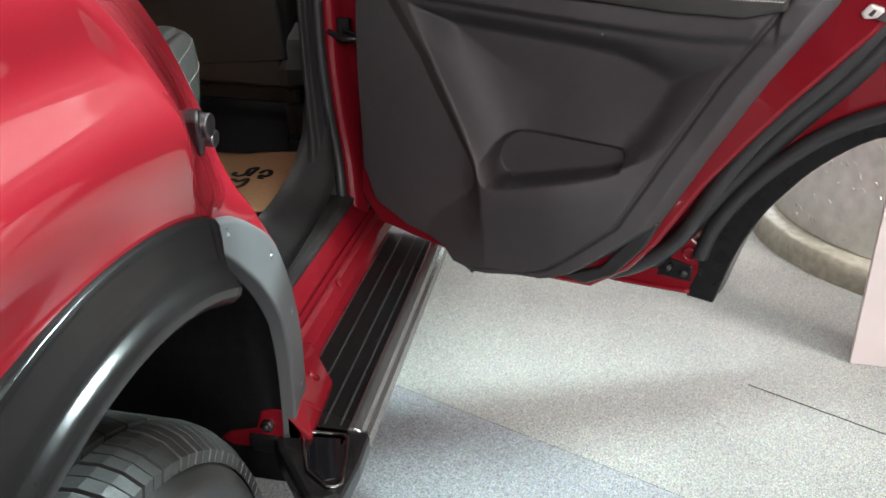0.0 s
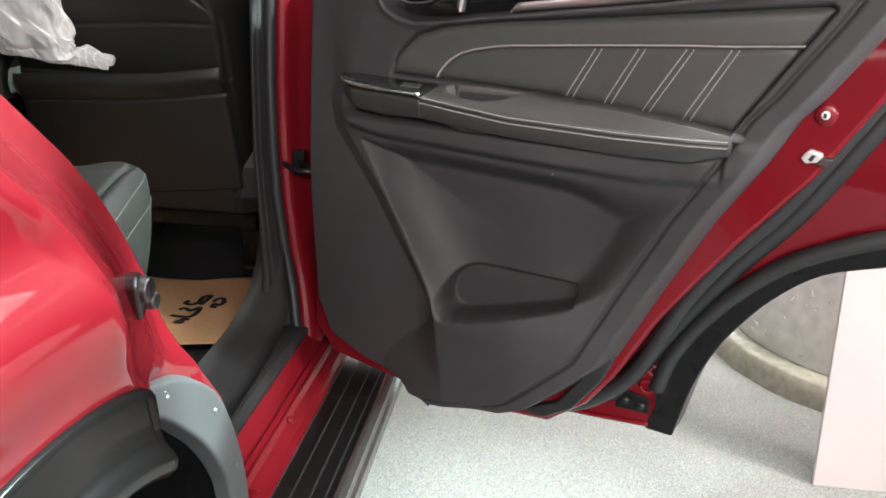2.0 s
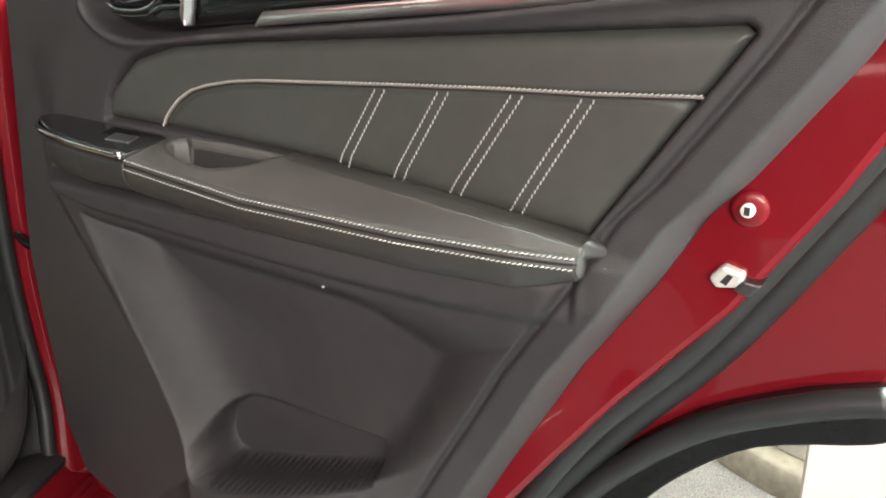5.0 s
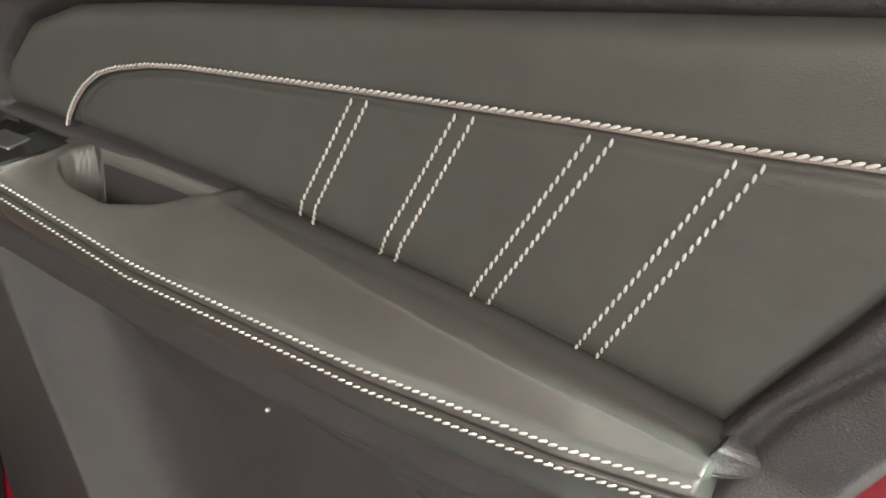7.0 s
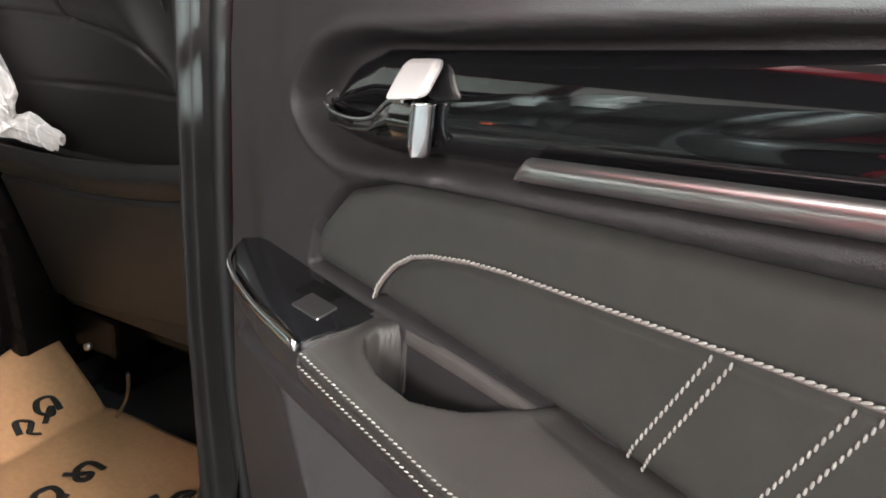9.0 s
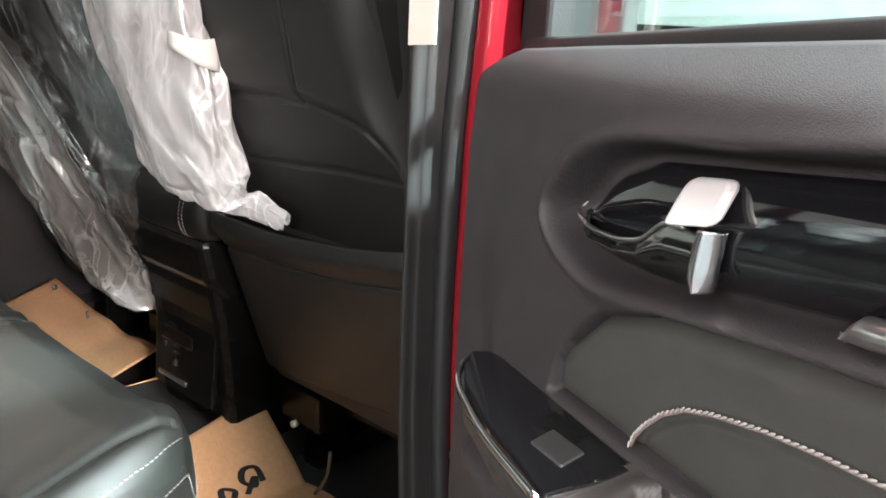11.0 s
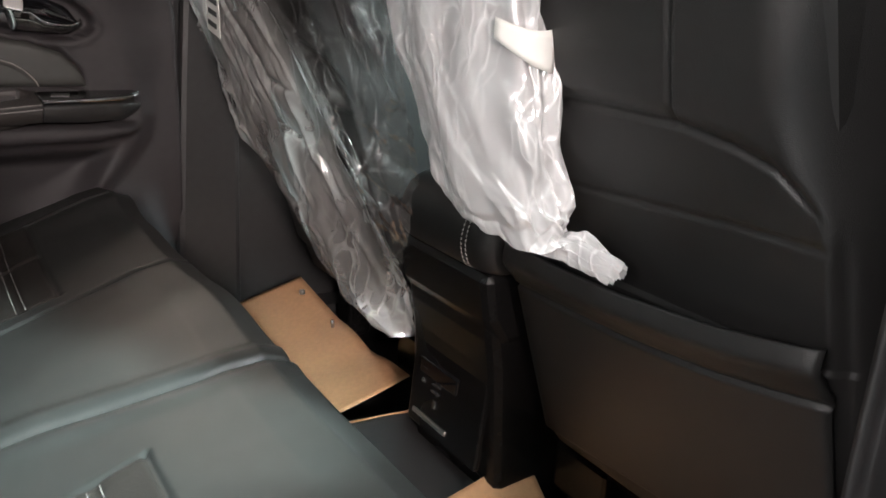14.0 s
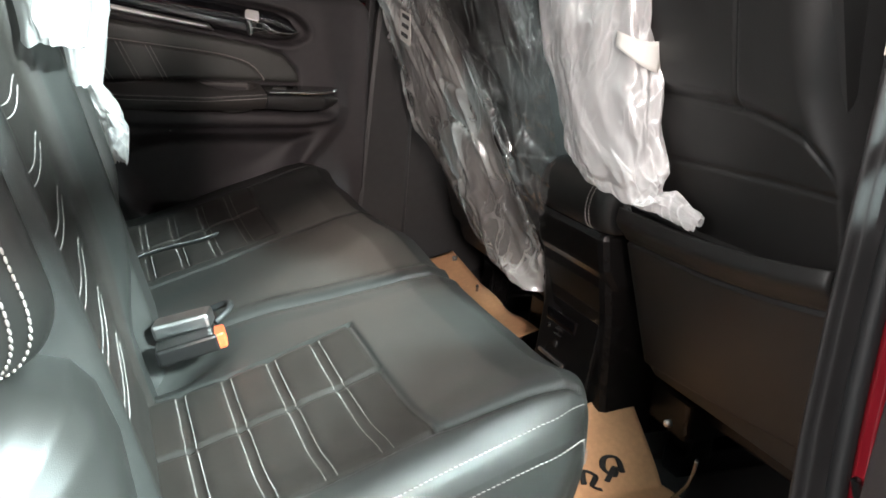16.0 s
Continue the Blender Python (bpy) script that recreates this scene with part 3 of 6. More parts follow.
def rear_door(name, label, m, side):
    """A rear door, hinged at its origin; u runs to its rear edge, d towards the cabin. side -1: this side of the car, 1: the other."""
    door = thing(name, label, "car door", m, "rear doors")

    def L(u, d, z):
        return (u, side * d, z)

    def P(a, b, d):
        return L(a, d, b)

    flip = side < 0

    def trim(s, t):
        z = 0.457 + 0.743 * t
        ul, ur = lerp(z, LEFT_Z, LEFT_U), lerp(z, RIGHT_Z, RIGHT_U)
        u = ul + (ur - ul) * s
        z += sstep(z, 1.10, 1.2) * (lerp(u, (0.05, 0.12, 0.39, 0.92), (1.172, 1.182, 1.20, 1.235)) - 1.2)
        return L(u, trim_depth(u, z), z)

    v, f = grid(trim, *((340, 300) if side < 0 else (130, 120)), flip)
    panel = attach("trim_panel", mesh_from("trim", v, f), TRIM, door, "grained dark grey moulded door trim with map pocket", thick=0.004, offset=-1)

    # padded leather insert
    def pad(s, t):
        u = 0.236 + (0.83 - 0.236) * s
        lo, hi = lerp(u, LOW_U, PAD_LOW), lerp(u, PAD_U, PAD_TOP)
        z = lo + (hi - lo) * t
        edge = min(z - lo, hi - z, (u - 0.236) * 0.8 + 0.001, (0.83 - u) + 0.001)
        d = 0.0630 - 0.016 * math.exp(-max(edge, 0) / 0.004)
        if u > 0.315:
            zs = lerp(u, FOLD_U, FOLD_Z)
            d -= 0.0045 * bulge(z - zs, -0.003, 0.0025) + 0.003 * (1 - sstep(z - zs, -0.006, 0.0))
        return L(u, d, z)

    v, f = grid(pad, 200, 60, flip)
    insert = attach("leather_insert", mesh_from("pad", v, f), PADLEATHER, door, "dark grey leather insert with white double stitching", thick=0.003)
    lines = [[L(u, 0.0638, lerp(u, FOLD_U, FOLD_Z) + 0.0005) for u in np.linspace(0.3155, 0.803, 160)]]
    v, f = stitches(lines, 0.0040, 0.0040, 0.00060, 0.32 * side, (0, side, 0))
    attach("curved_seam", mesh_from("seam", v, f), THREAD, insert, "white stitching along the fold")
    v, f = tube([L(q[0], 0.0622, q[2] - 0.0013) for q in lines[0]], 0.0009, 6)
    attach("fold_cord", mesh_from("cord", v, f), CORD, insert, "dull pinkish cord under the stitching")
    for ut, ub, gap in ((0.5475, 0.5115, 0.0092), (0.6045, 0.5645, 0.0092), (0.6655, 0.616, 0.0092), (0.7195, 0.669, 0.0092)):
        pair = []
        for off in (0.0, gap):
            a = (ut + off, lerp(ut + off, FOLD_U, FOLD_Z) - 0.006)
            b = (ub + off, lerp(ub + off, LOW_U, PAD_LOW) + 0.003)
            pair.append([L(a[0] + (b[0] - a[0]) * k / 6, 0.0607 if k < 6 else 0.0565, a[1] + (b[1] - a[1]) * k / 6) for k in range(7)])
        v, f = stitches(pair, 0.0042, 0.0035, 0.00063, 0.35 * side, (0, side, 0))
        attach("double_seam", mesh_from("seam", v, f), THREAD, insert, "pair of white stitched seams")

    # armrest
    AU = (0.15, 0.19, 0.25, 0.318, 0.45, 0.60, 0.69, 0.735, 0.745)
    OUT = (0.064, 0.098, 0.110, 0.116, 0.114, 0.107, 0.099, 0.090, 0.088)
    ZIN = (0.972, 0.980, 0.984, 0.988, 0.986, 0.979, 0.970, 0.963, 0.962)
    ZOUT = (0.968, 0.972, 0.972, 0.970, 0.957, 0.954, 0.955, 0.956, 0.957)
    ZBOT = (0.945, 0.935, 0.933, 0.936, 0.926, 0.921, 0.922, 0.934, 0.945)

    def arm(u0, u1, cup):
        def fn(s, t):
            u = u0 + (u1 - u0) * s
            out, zi, zo, zb = lerp(u, AU, OUT), lerp(u, AU, ZIN), lerp(u, AU, ZOUT), lerp(u, AU, ZBOT)
            if not cup:
                zi, zo = zi - 0.007, zo - 0.004
            if t < 0.55:
                k = t / 0.55
                d = 0.048 + (out - 0.006 - 0.048) * k
                z = zi + (zo - zi) * k ** 1.4 + 0.004 * math.sin(math.pi * k)
                if cup:
                    # flat inner field that widens to the rear, rounded slope towards the outside
                    crest = lerp(u, (0.38, 0.46, 0.58, 0.70, 0.74), (0.052, 0.068, 0.086, out - 0.012, out - 0.010))
                    q = (d - crest) / (out - 0.006 - crest)
                    z = zi - 0.003 * min(1, (d - 0.048) / 0.02) + (zo - zi + 0.003) * max(0.0, q) ** 1.25
                    bay = inside([(0.352, 0.04), (0.352, 0.060), (0.345, 0.066), (0.339, 0.074), (0.340, 0.083), (0.350, 0.089), (0.37, 0.094), (0.40, 0.093), (0.43, 0.082), (0.455, 0.066), (0.468, 0.04)], u, d)
                    z -= 0.046 * sstep(bay, -0.002, 0.003)
                    z += 0.0015 * bulge(bay, -0.006, 0.006)
            elif t < 0.7:
                g = (t - 0.55) / 0.15 * math.pi / 2
                d, z = out - 0.006 + 0.006 * math.sin(g), zo - 0.006 + 0.006 * math.cos(g)
            else:
                k = (t - 0.7) / 0.3
                d, z = out - 0.018 * k ** 2.2, zo - 0.006 + (zb - zo + 0.006) * min(1, k * 1.15)
                d -= 0.0025 * bulge(zo - z, 0.0062, 0.0012) if cup else 0
                if k > 0.87:
                    d -= (k - 0.87) * 0.25
            return L(u, d, z)
        return fn

    v, f = grid(arm(0.318, 0.737, True), 210, 100, not flip)
    rest = attach("armrest", mesh_from("armrest", v, f), DIMLEATHER, door, "padded leather armrest with pull cup", thick=0.003)
    seam = []
    for drop, back in ((0.0020, 0.0008), (0.0098, -0.0006)):
        seam.append([L(u, lerp(u, AU, OUT) - back, lerp(u, AU, ZOUT) - drop) for u in np.linspace(0.32, 0.734, 80)])
    v, f = stitches(seam, 0.0040, 0.0036, 0.00051, 0.4 * side, (0, side, 0))
    end = [arm(0.318, 0.737, True)(1.0, k / 40) for k in range(41)]
    end = [(side * q[1], q[2]) for q in end] + [(0.045, 0.925)]
    attach("armrest_end", slab(end, lambda a, b, d: L(d, a, b), 0.7335, 0.7375), DIMLEATHER, rest)
    wedge = [(0.732, 0.952), (0.735, 0.959), (0.738, 0.965), (0.749, 0.959), (0.761, 0.953), (0.750, 0.9505), (0.740, 0.951)]
    attach("end_wedge", slab(wedge, lambda a, b, d: L(a, d if d < 0.05 else 0.078 - 0.9 * max(0.0, a - 0.735), b), 0.035, 0.09), TRIM, door, "small pointed grey wedge behind the armrest", edge=0.002)
    attach("double_seam", mesh_from("seam", v, f), THREAD, rest, "two rows of white stitching along the armrest")
    v, f = grid(arm(0.15, 0.317, False), 60, 40, not flip)
    attach("armrest_front", mesh_from("front", v, f), TRIMD, door, "dark plastic front of the armrest", thick=0.003)
    v, f = tube([L(u, lerp(u, AU, OUT) - 0.0018, lerp(u, AU, ZOUT) - 0.0062) for u in np.linspace(0.32, 0.735, 40)], 0.0010, 6)
    attach("groove", mesh_from("groove", v, f), RUBBER, rest, "dark groove between the seams")
    # inner wall of the pull cup
    ledge = [(0.0510, -0.014), (0.0515, 0.0015), (0.0540, 0.0030), (0.0610, 0.0030), (0.0640, 0.0010), (0.0645, -0.004), (0.0630, -0.014)]
    v, f = grid(lambda s, t: L(0.351 + 0.124 * s, lerp(t, np.linspace(0, 1, 7), [a for a, b in ledge]), 0.9825 - 0.002 * s + lerp(t, np.linspace(0, 1, 7), [b for a, b in ledge]) * (1 - 0.4 * s)), 12, 24, not flip)
    attach("cup_rim", mesh_from("rim", v, f), PLASTICGREY, rest, "grey ledge along the pull cup")
    attach("cup_divider", slab([(0.060, 0.984), (0.0635, 0.984), (0.066, 0.944), (0.060, 0.944)], lambda a, b, d: L(d, a, b), 0.349, 0.3525), PLASTICGREY, rest)
    # switch plate
    plate = [(0.155, 0.076), (0.162, 0.066), (0.190, 0.058), (0.31, 0.054), (0.326, 0.060), (0.3185, 0.1145), (0.25, 0.1095), (0.195, 0.099), (0.170, 0.088)]
    def on_plate(a, b, d):
        return L(a, b, 0.9855 - 0.16 * (b - 0.056) - 0.02 * (a - 0.24) + d)
    sw = attach("switch_plate", slab(plate, on_plate, -0.008, 0.0), GLOSS, door, "gloss black window switch plate", edge=0.0015)
    # no recess is cut: a near-black slab paints the shade of the well
    attach("switch_well_shade", slab([(0.254, 0.070), (0.286, 0.068), (0.290, 0.083), (0.258, 0.086)], on_plate, -0.001, 0.0005), WELL, sw, "dark plate painted as the shaded switch well", edge=0.0002)
    attach("switch_button", slab([(0.270, 0.0805), (0.299, 0.0785), (0.303, 0.0955), (0.274, 0.0975)], on_plate, -0.001, 0.0011), BUCKLE, sw, "satin silver window switch", edge=0.001)
    v, f = tube(smooth_line([L(0.158, 0.080, 0.979), L(0.172, 0.0925, 0.977), L(0.196, 0.1025, 0.975), L(0.25, 0.1130, 0.9735), L(0.318, 0.1175, 0.972)], 6), 0.0022, 8, flat=1.5)
    attach("chrome_rim", mesh_from("rim", v, f), CHROME, sw, "thin chrome rim")
    # gloss strip, metal blade and handle
    def strip(s, t):
        u = 0.246 + 0.626 * s
        lo = lerp(u, (0.245, 0.255, 0.265, 0.30, 0.421, 0.631, 0.862, 0.872), (1.098, 1.084, 1.078, 1.077, 1.092, 1.119, 1.157, 1.185))
        hi = lerp(u, (0.245, 0.262, 0.295, 0.36, 0.44, 0.85, 0.872), (1.098, 1.122, 1.135, 1.142, 1.151, 1.198, 1.188))
        return L(u, 0.043 + 0.011 * math.sin(math.pi * t) ** 0.6, lo + (hi - lo) * t)
    v, f = grid(strip, 90, 20, flip)
    attach("decor_strip", mesh_from("strip", v, f), GLOSS, door, "gloss black decor strip", thick=0.004)
    def blade(s, t):
        u = 0.422 + 0.440 * s
        lo = lerp(u, (0.422, 0.632, 0.858, 0.862), (1.0880, 1.1130, 1.141, 1.147))
        hi = lerp(u, (0.422, 0.431, 0.633, 0.845, 0.862), (1.0890, 1.101, 1.1265, 1.153, 1.150))
        g = math.pi * t
        w = min(1.0, s * 25 + 0.15, (1 - s) * 25 + 0.15)
        return L(u, 0.054 + 0.009 * w * math.sin(g) ** 0.7, (lo + hi) / 2 - (hi - lo) / 2 * math.cos(g))
    v, f = grid(blade, 80, 18, flip)
    attach("metal_blade", mesh_from("blade", v, f), SATIN, door, "satin metal blade along the strip", thick=0.003)
    BU = (0.243, 0.248, 0.255, 0.264, 0.284, 0.303, 0.309, 0.315, 0.322, 0.345)
    BTOP = (1.100, 1.0965, 1.0935, 1.0922, 1.0930, 1.0970, 1.1025, 1.1070, 1.1105, 1.1120)
    BLOW = (1.097, 1.0885, 1.0842, 1.0810, 1.0790, 1.0792, 1.0796, 1.0800, 1.0805, 1.0830)

    def bowl(s, t):
        u = 0.243 + 0.102 * s
        lo, hi = lerp(u, BU, BLOW), lerp(u, BU, BTOP)
        d = 0.046 + 0.0155 * math.sin(math.pi * (0.08 + 0.62 * t)) ** 0.8 * sstep(s, -0.1, 0.18) + 0.0022 * bulge(t, 0.62, 0.12)
        return L(u, d, lo + (hi - lo) * t)
    v, f = grid(bowl, 70, 26, flip)
    hd = attach("door_handle", mesh_from("bowl", v, f), DARKCHROME, door, "chrome inner door handle, boat shaped, dark reflections in its colour", thick=0.003)
    rim = smooth_line([L(0.2435, 0.052, 1.1045), L(0.2425, 0.056, 1.1005)] + [L(u, 0.0595, lerp(u, BU, BTOP) + 0.0004) for u in (0.247, 0.255, 0.266, 0.284, 0.298, 0.306, 0.313, 0.321, 0.333)], 6)
    v, f = tube(rim, [0.0006 + 0.0009 * min(1, k / 14) for k in range(len(rim))], 8)
    attach("rim", mesh_from("rim", v, f), CHROME, hd, "bright chrome edge")

    def crescent(s, t):
        z = 1.0835 + 0.0305 * s
        a = lerp(s, (0, 0.2, 0.45, 0.75, 1), (0.343, 0.3375, 0.3375, 0.341, 0.344))
        b = lerp(s, (0, 0.2, 0.5, 0.8, 1), (0.3515, 0.3535, 0.3555, 0.3575, 0.359))
        return L(a + (b - a) * t, 0.050 + 0.0135 * math.sin(math.pi * (0.05 + 0.9 * t)) ** 0.7 + 0.003 * s, z)
    v, f = grid(crescent, 30, 16, not flip)
    attach("pivot", mesh_from("pivot", v, f), CHROME, hd, "narrow chrome crescent", thick=0.003)
    lever = [(0.332, 1.113), (0.330, 1.124), (0.3295, 1.132), (0.333, 1.1345), (0.345, 1.136), (0.355, 1.137), (0.358, 1.133), (0.360, 1.121), (0.358, 1.1175), (0.345, 1.115)]
    attach("lever", slab(lever, lambda a, b, d: L(a, d - 0.75 * (b - 1.112), b), 0.067, 0.074), WHITECHROME, hd, "chrome lever with its white reflection in the colour", edge=0.005)
    # metal shell
    inner = [(0.04, 0.52), (0.08, 0.472), (0.25, 0.449), (0.43, 0.452), (0.5, 0.458), (0.56, 0.505), (0.60, 0.56), (0.655, 0.665), (0.70, 0.732), (0.75, 0.803), (0.83, 0.905), (0.89, 1.005), (0.945, 1.115), (0.975, 1.2), (0.97, 1.225), (0.08, 1.165), (0.045, 1.1)]
    attach("inner_shell", slab(inner, P, -0.085, -0.006), RED, door, "glossy red painted inner shell", edge=0.006)
    outer = [(-0.005, 0.47), (0.25, 0.446), (0.43, 0.451), (0.504, 0.450), (0.58, 0.463), (0.64, 0.470), (0.645, 0.53), (0.66, 0.585), (0.69, 0.64), (0.735, 0.702), (0.80, 0.765), (0.88, 0.812), (0.945, 0.832), (0.953, 0.87), (0.968, 0.905), (1.0, 0.958), (1.035, 1.05), (1.045, 1.2), (0.0, 1.18)]
    attach("outer_skin", slab(outer, P, -0.135, -0.102), RED, door, "glossy red outer skin", edge=0.008)
    rub = smooth_line([L(0.30, -0.03, 0.450), L(0.38, -0.030, 0.457), L(0.445, -0.031, 0.465), L(0.493, -0.034, 0.473), L(0.540, -0.038, 0.489), L(0.583, -0.042, 0.518), L(0.622, -0.045, 0.561), L(0.652, -0.045, 0.625), L(0.682, -0.045, 0.69), L(0.726, -0.045, 0.762), L(0.795, -0.045, 0.85), L(0.857, -0.045, 0.953), L(0.925, -0.045, 1.075), L(0.972, -0.045, 1.19)], 6)
    v, f = tube(rub, 0.0125, 10)
    attach("weatherstrip", mesh_from("rubber", v, f), RUBBER, door, "black rubber weatherstrip")
    rub2 = [L(u + 0.012, -0.088, z - 0.010) for u, z in ((0.56, 0.503), (0.61, 0.573), (0.67, 0.671), (0.732, 0.762), (0.80, 0.85), (0.862, 0.953), (0.93, 1.075), (0.98, 1.19))]
    v, f = tube(smooth_line(rub2, 6), 0.016, 10)
    attach("weatherstrip_base", mesh_from("rubber", v, f), RUBBER, door)
    top = [(0.636, 0.448), (0.641, 0.531), (0.654, 0.582), (0.682, 0.639), (0.732, 0.707), (0.801, 0.772), (0.881, 0.816), (0.939, 0.838)]
    low = [(0.680, 0.447), (0.689, 0.489), (0.704, 0.549), (0.727, 0.606), (0.754, 0.652), (0.795, 0.705), (0.855, 0.755), (0.941, 0.786), (0.952, 0.80), (0.950, 0.83)]
    tl = [tuple(q[:2]) for q in smooth_line([(a, b, 0) for a, b in top], 4)]
    ll = [tuple(q[:2]) for q in smooth_line([(a, b, 0) for a, b in low], 4)]
    flare = attach("wheel_arch_flare", slab(tl + ll[::-1], P, -0.165, -0.088), PLASTIC, door, "black plastic wheel-arch flare", edge=0.005)
    v, f = tube(smooth_line([L(a + 0.008, -0.083, b - 0.008) for a, b in top[1:]], 6), 0.0125, 10)
    attach("flare_bead", mesh_from("bead", v, f), RUBBER, flare, "round rubber bead")
    flange = [(0.40, 0.450), (0.478, 0.4425), (0.525, 0.4435), (0.585, 0.449), (0.641, 0.455), (0.653, 0.495), (0.648, 0.54), (0.61, 0.565), (0.54, 0.505), (0.46, 0.468)]
    attach("lower_flange", slab(flange, P, -0.103, -0.088), RED, door, "red painted lower flange", edge=0.004)
    v, f = tube(smooth_line([L(u, -0.086, z + 0.003) for u, z in flange[:5]], 5), 0.004, 8)
    attach("flange_edge", mesh_from("edge", v, f), RED, door)
    attach("bracket", slab([(0.585, 0.474), (0.640, 0.476), (0.640, 0.503), (0.60, 0.508), (0.588, 0.495)], P, -0.10, -0.084), PLASTIC, door, "small black bracket with two holes", edge=0.002)
    for uu, zz in ((0.602, 0.492), (0.628, 0.488)):
        v, f = tube([L(uu, -0.084, zz), L(uu, -0.080, zz)], 0.006, 12)
        attach("bracket_hole", mesh_from("hole", v, f), RUBBER, door)
    ring = [L(0.632 + 0.010 * math.cos(g), -0.086, 0.523 + 0.010 * math.sin(g)) for g in np.linspace(0, 2 * math.pi, 17)]
    v, f = tube(ring, 0.0035, 8, caps=False)
    attach("grommet", mesh_from("ring", v, f), RED, door, "painted round grommet")
    attach("corner_seal", slab([(0.455, 0.474), (0.52, 0.505), (0.555, 0.555), (0.578, 0.606), (0.604, 0.600), (0.585, 0.555), (0.545, 0.500), (0.50, 0.472)], P, -0.01, 0.012), RUBBER, door, "black rubber corner seal", edge=0.003)
    # latch and lock
    lt = attach("latch", slab([(0.810, 0.931), (0.819, 0.943), (0.836, 0.939), (0.835, 0.928), (0.816, 0.924)], P, -0.02, 0.003), ZINC, door, "pale zinc door latch plate", edge=0.003)
    attach("latch_claw", slab([(0.829, 0.926), (0.836, 0.935), (0.850, 0.934), (0.842, 0.923)], P, -0.02, 0.006), STEEL, lt, "steel latch claw", edge=0.002)
    attach("latch_slot", slab([(0.819, 0.930), (0.824, 0.937), (0.828, 0.936), (0.824, 0.928)], P, 0.002, 0.0036), RUBBER, lt)
    v, f = tube([L(0.831, -0.008, 0.987), L(0.831, 0.0, 0.987)], 0.014, 20)
    attach("lock_boss", mesh_from("boss", v, f), RED, door, "raised red boss", edge=0.004)
    v, f = tube([L(0.831, 0.0, 0.987), L(0.831, 0.006, 0.987)], 0.0052, 20)
    lk = attach("child_lock", mesh_from("lock", v, f), WHITE, door, "round white lock plug", edge=0.001)
    attach("lock_slot", slab([(0.829, 0.984), (0.833, 0.984), (0.833, 0.990), (0.829, 0.990)], P, 0.0065, 0.0072), RUBBER, lk)
    v, f = tube([L(0.509, 0.075, 0.879), L(0.509, 0.0772, 0.879)], 0.0012, 8)
    attach("clip", mesh_from("clip", v, f), ZINC, door)
    # window
    gl = [(0.005, 1.15), (0.95, 1.18), (1.0, 1.3), (0.93, 1.62), (0.02, 1.62)]
    pane = attach("window_glass", slab(gl, P, -0.075, -0.071), GLASS, door, "clear greenish door glass")
    pane.visible_shadow = False
    v, f = tube([L(0.0, -0.046, 1.176), L(0.06, -0.045, 1.180), L(0.39, -0.047, 1.2035), L(0.95, -0.05, 1.241)], 0.0105, 8)
    attach("belt_seal", mesh_from("seal", v, f), RUBBER, door, "dark belt-line seal")
    attach("window_post", slab([(-0.070, 1.10), (-0.036, 1.12), (-0.015, 1.64), (-0.055, 1.64)], P, -0.125, -0.06), RED, door, "red window frame post", edge=0.004)
    attach("post_seal", slab([(-0.036, 1.12), (0.012, 1.16), (0.026, 1.64), (-0.015, 1.64)], P, -0.10, -0.05), RUBBER, door, "black rubber window channel", edge=0.004)
    attach("window_header", slab([(0.02, 1.62), (0.95, 1.62), (0.93, 1.68), (0.02, 1.68)], P, -0.12, -0.05), RED, door, edge=0.004)
    attach("window_rear_post", slab([(0.95, 1.18), (1.045, 1.19), (0.95, 1.68), (0.90, 1.66)], P, -0.12, -0.05), RED, door, edge=0.004)
    if side < 0:
        v, f = tube(smooth_line([L(-0.02, 0.0, 0.806), L(0.02, 0.008, 0.80), L(0.06, -0.02, 0.80)], 6), 0.005, 8)
        attach("check_strap", mesh_from("strap", v, f), PLASTIC, door, "black door check strap")
    return door


rear_door("rear_door", "wide open red car rear door with dark leather trim", pose(-0.40, 1.29, 0, 0, 0, -22.1), -1)
rear_door("rear_door", "closed car rear door with dark leather trim and chrome handle", pose(-1.88, 1.335, 0, 0, 0, -90), 1)


# ---- car body ----
CX = -1.14  # middle of the car
WY, WZ = 0.27, 0.45  # middle of the wheel arch
JAMB_Z = (0.40, 0.50, 0.566, 0.635, 0.697, 0.731, 0.79, 0.83, 0.88, 0.93, 0.97, 1.0, 1.03, 1.06, 1.3, 1.62)
JAMB_Y = (0.715, 0.715, 0.712, 0.692, 0.660, 0.630, 0.581, 0.557, 0.531, 0.497, 0.466, 0.440, 0.409, 0.378, 0.27, 0.25)


def lip_radius(a):
    """Outer radius of the bare arch lip at an angle in degrees: it tapers out under the flare."""
    return lerp(a, (0, 16, 36, 50, 57, 63, 64), (0.447, 0.454, 0.452, 0.425, 0.406, 0.394, 0.390))


def inner_radius(a):
    """Inner radius of the arch lip and of the liner behind it."""
    return lerp(a, (-20, 6, 23, 44, 63, 80), (0.399, 0.399, 0.406, 0.389, 0.386, 0.396))


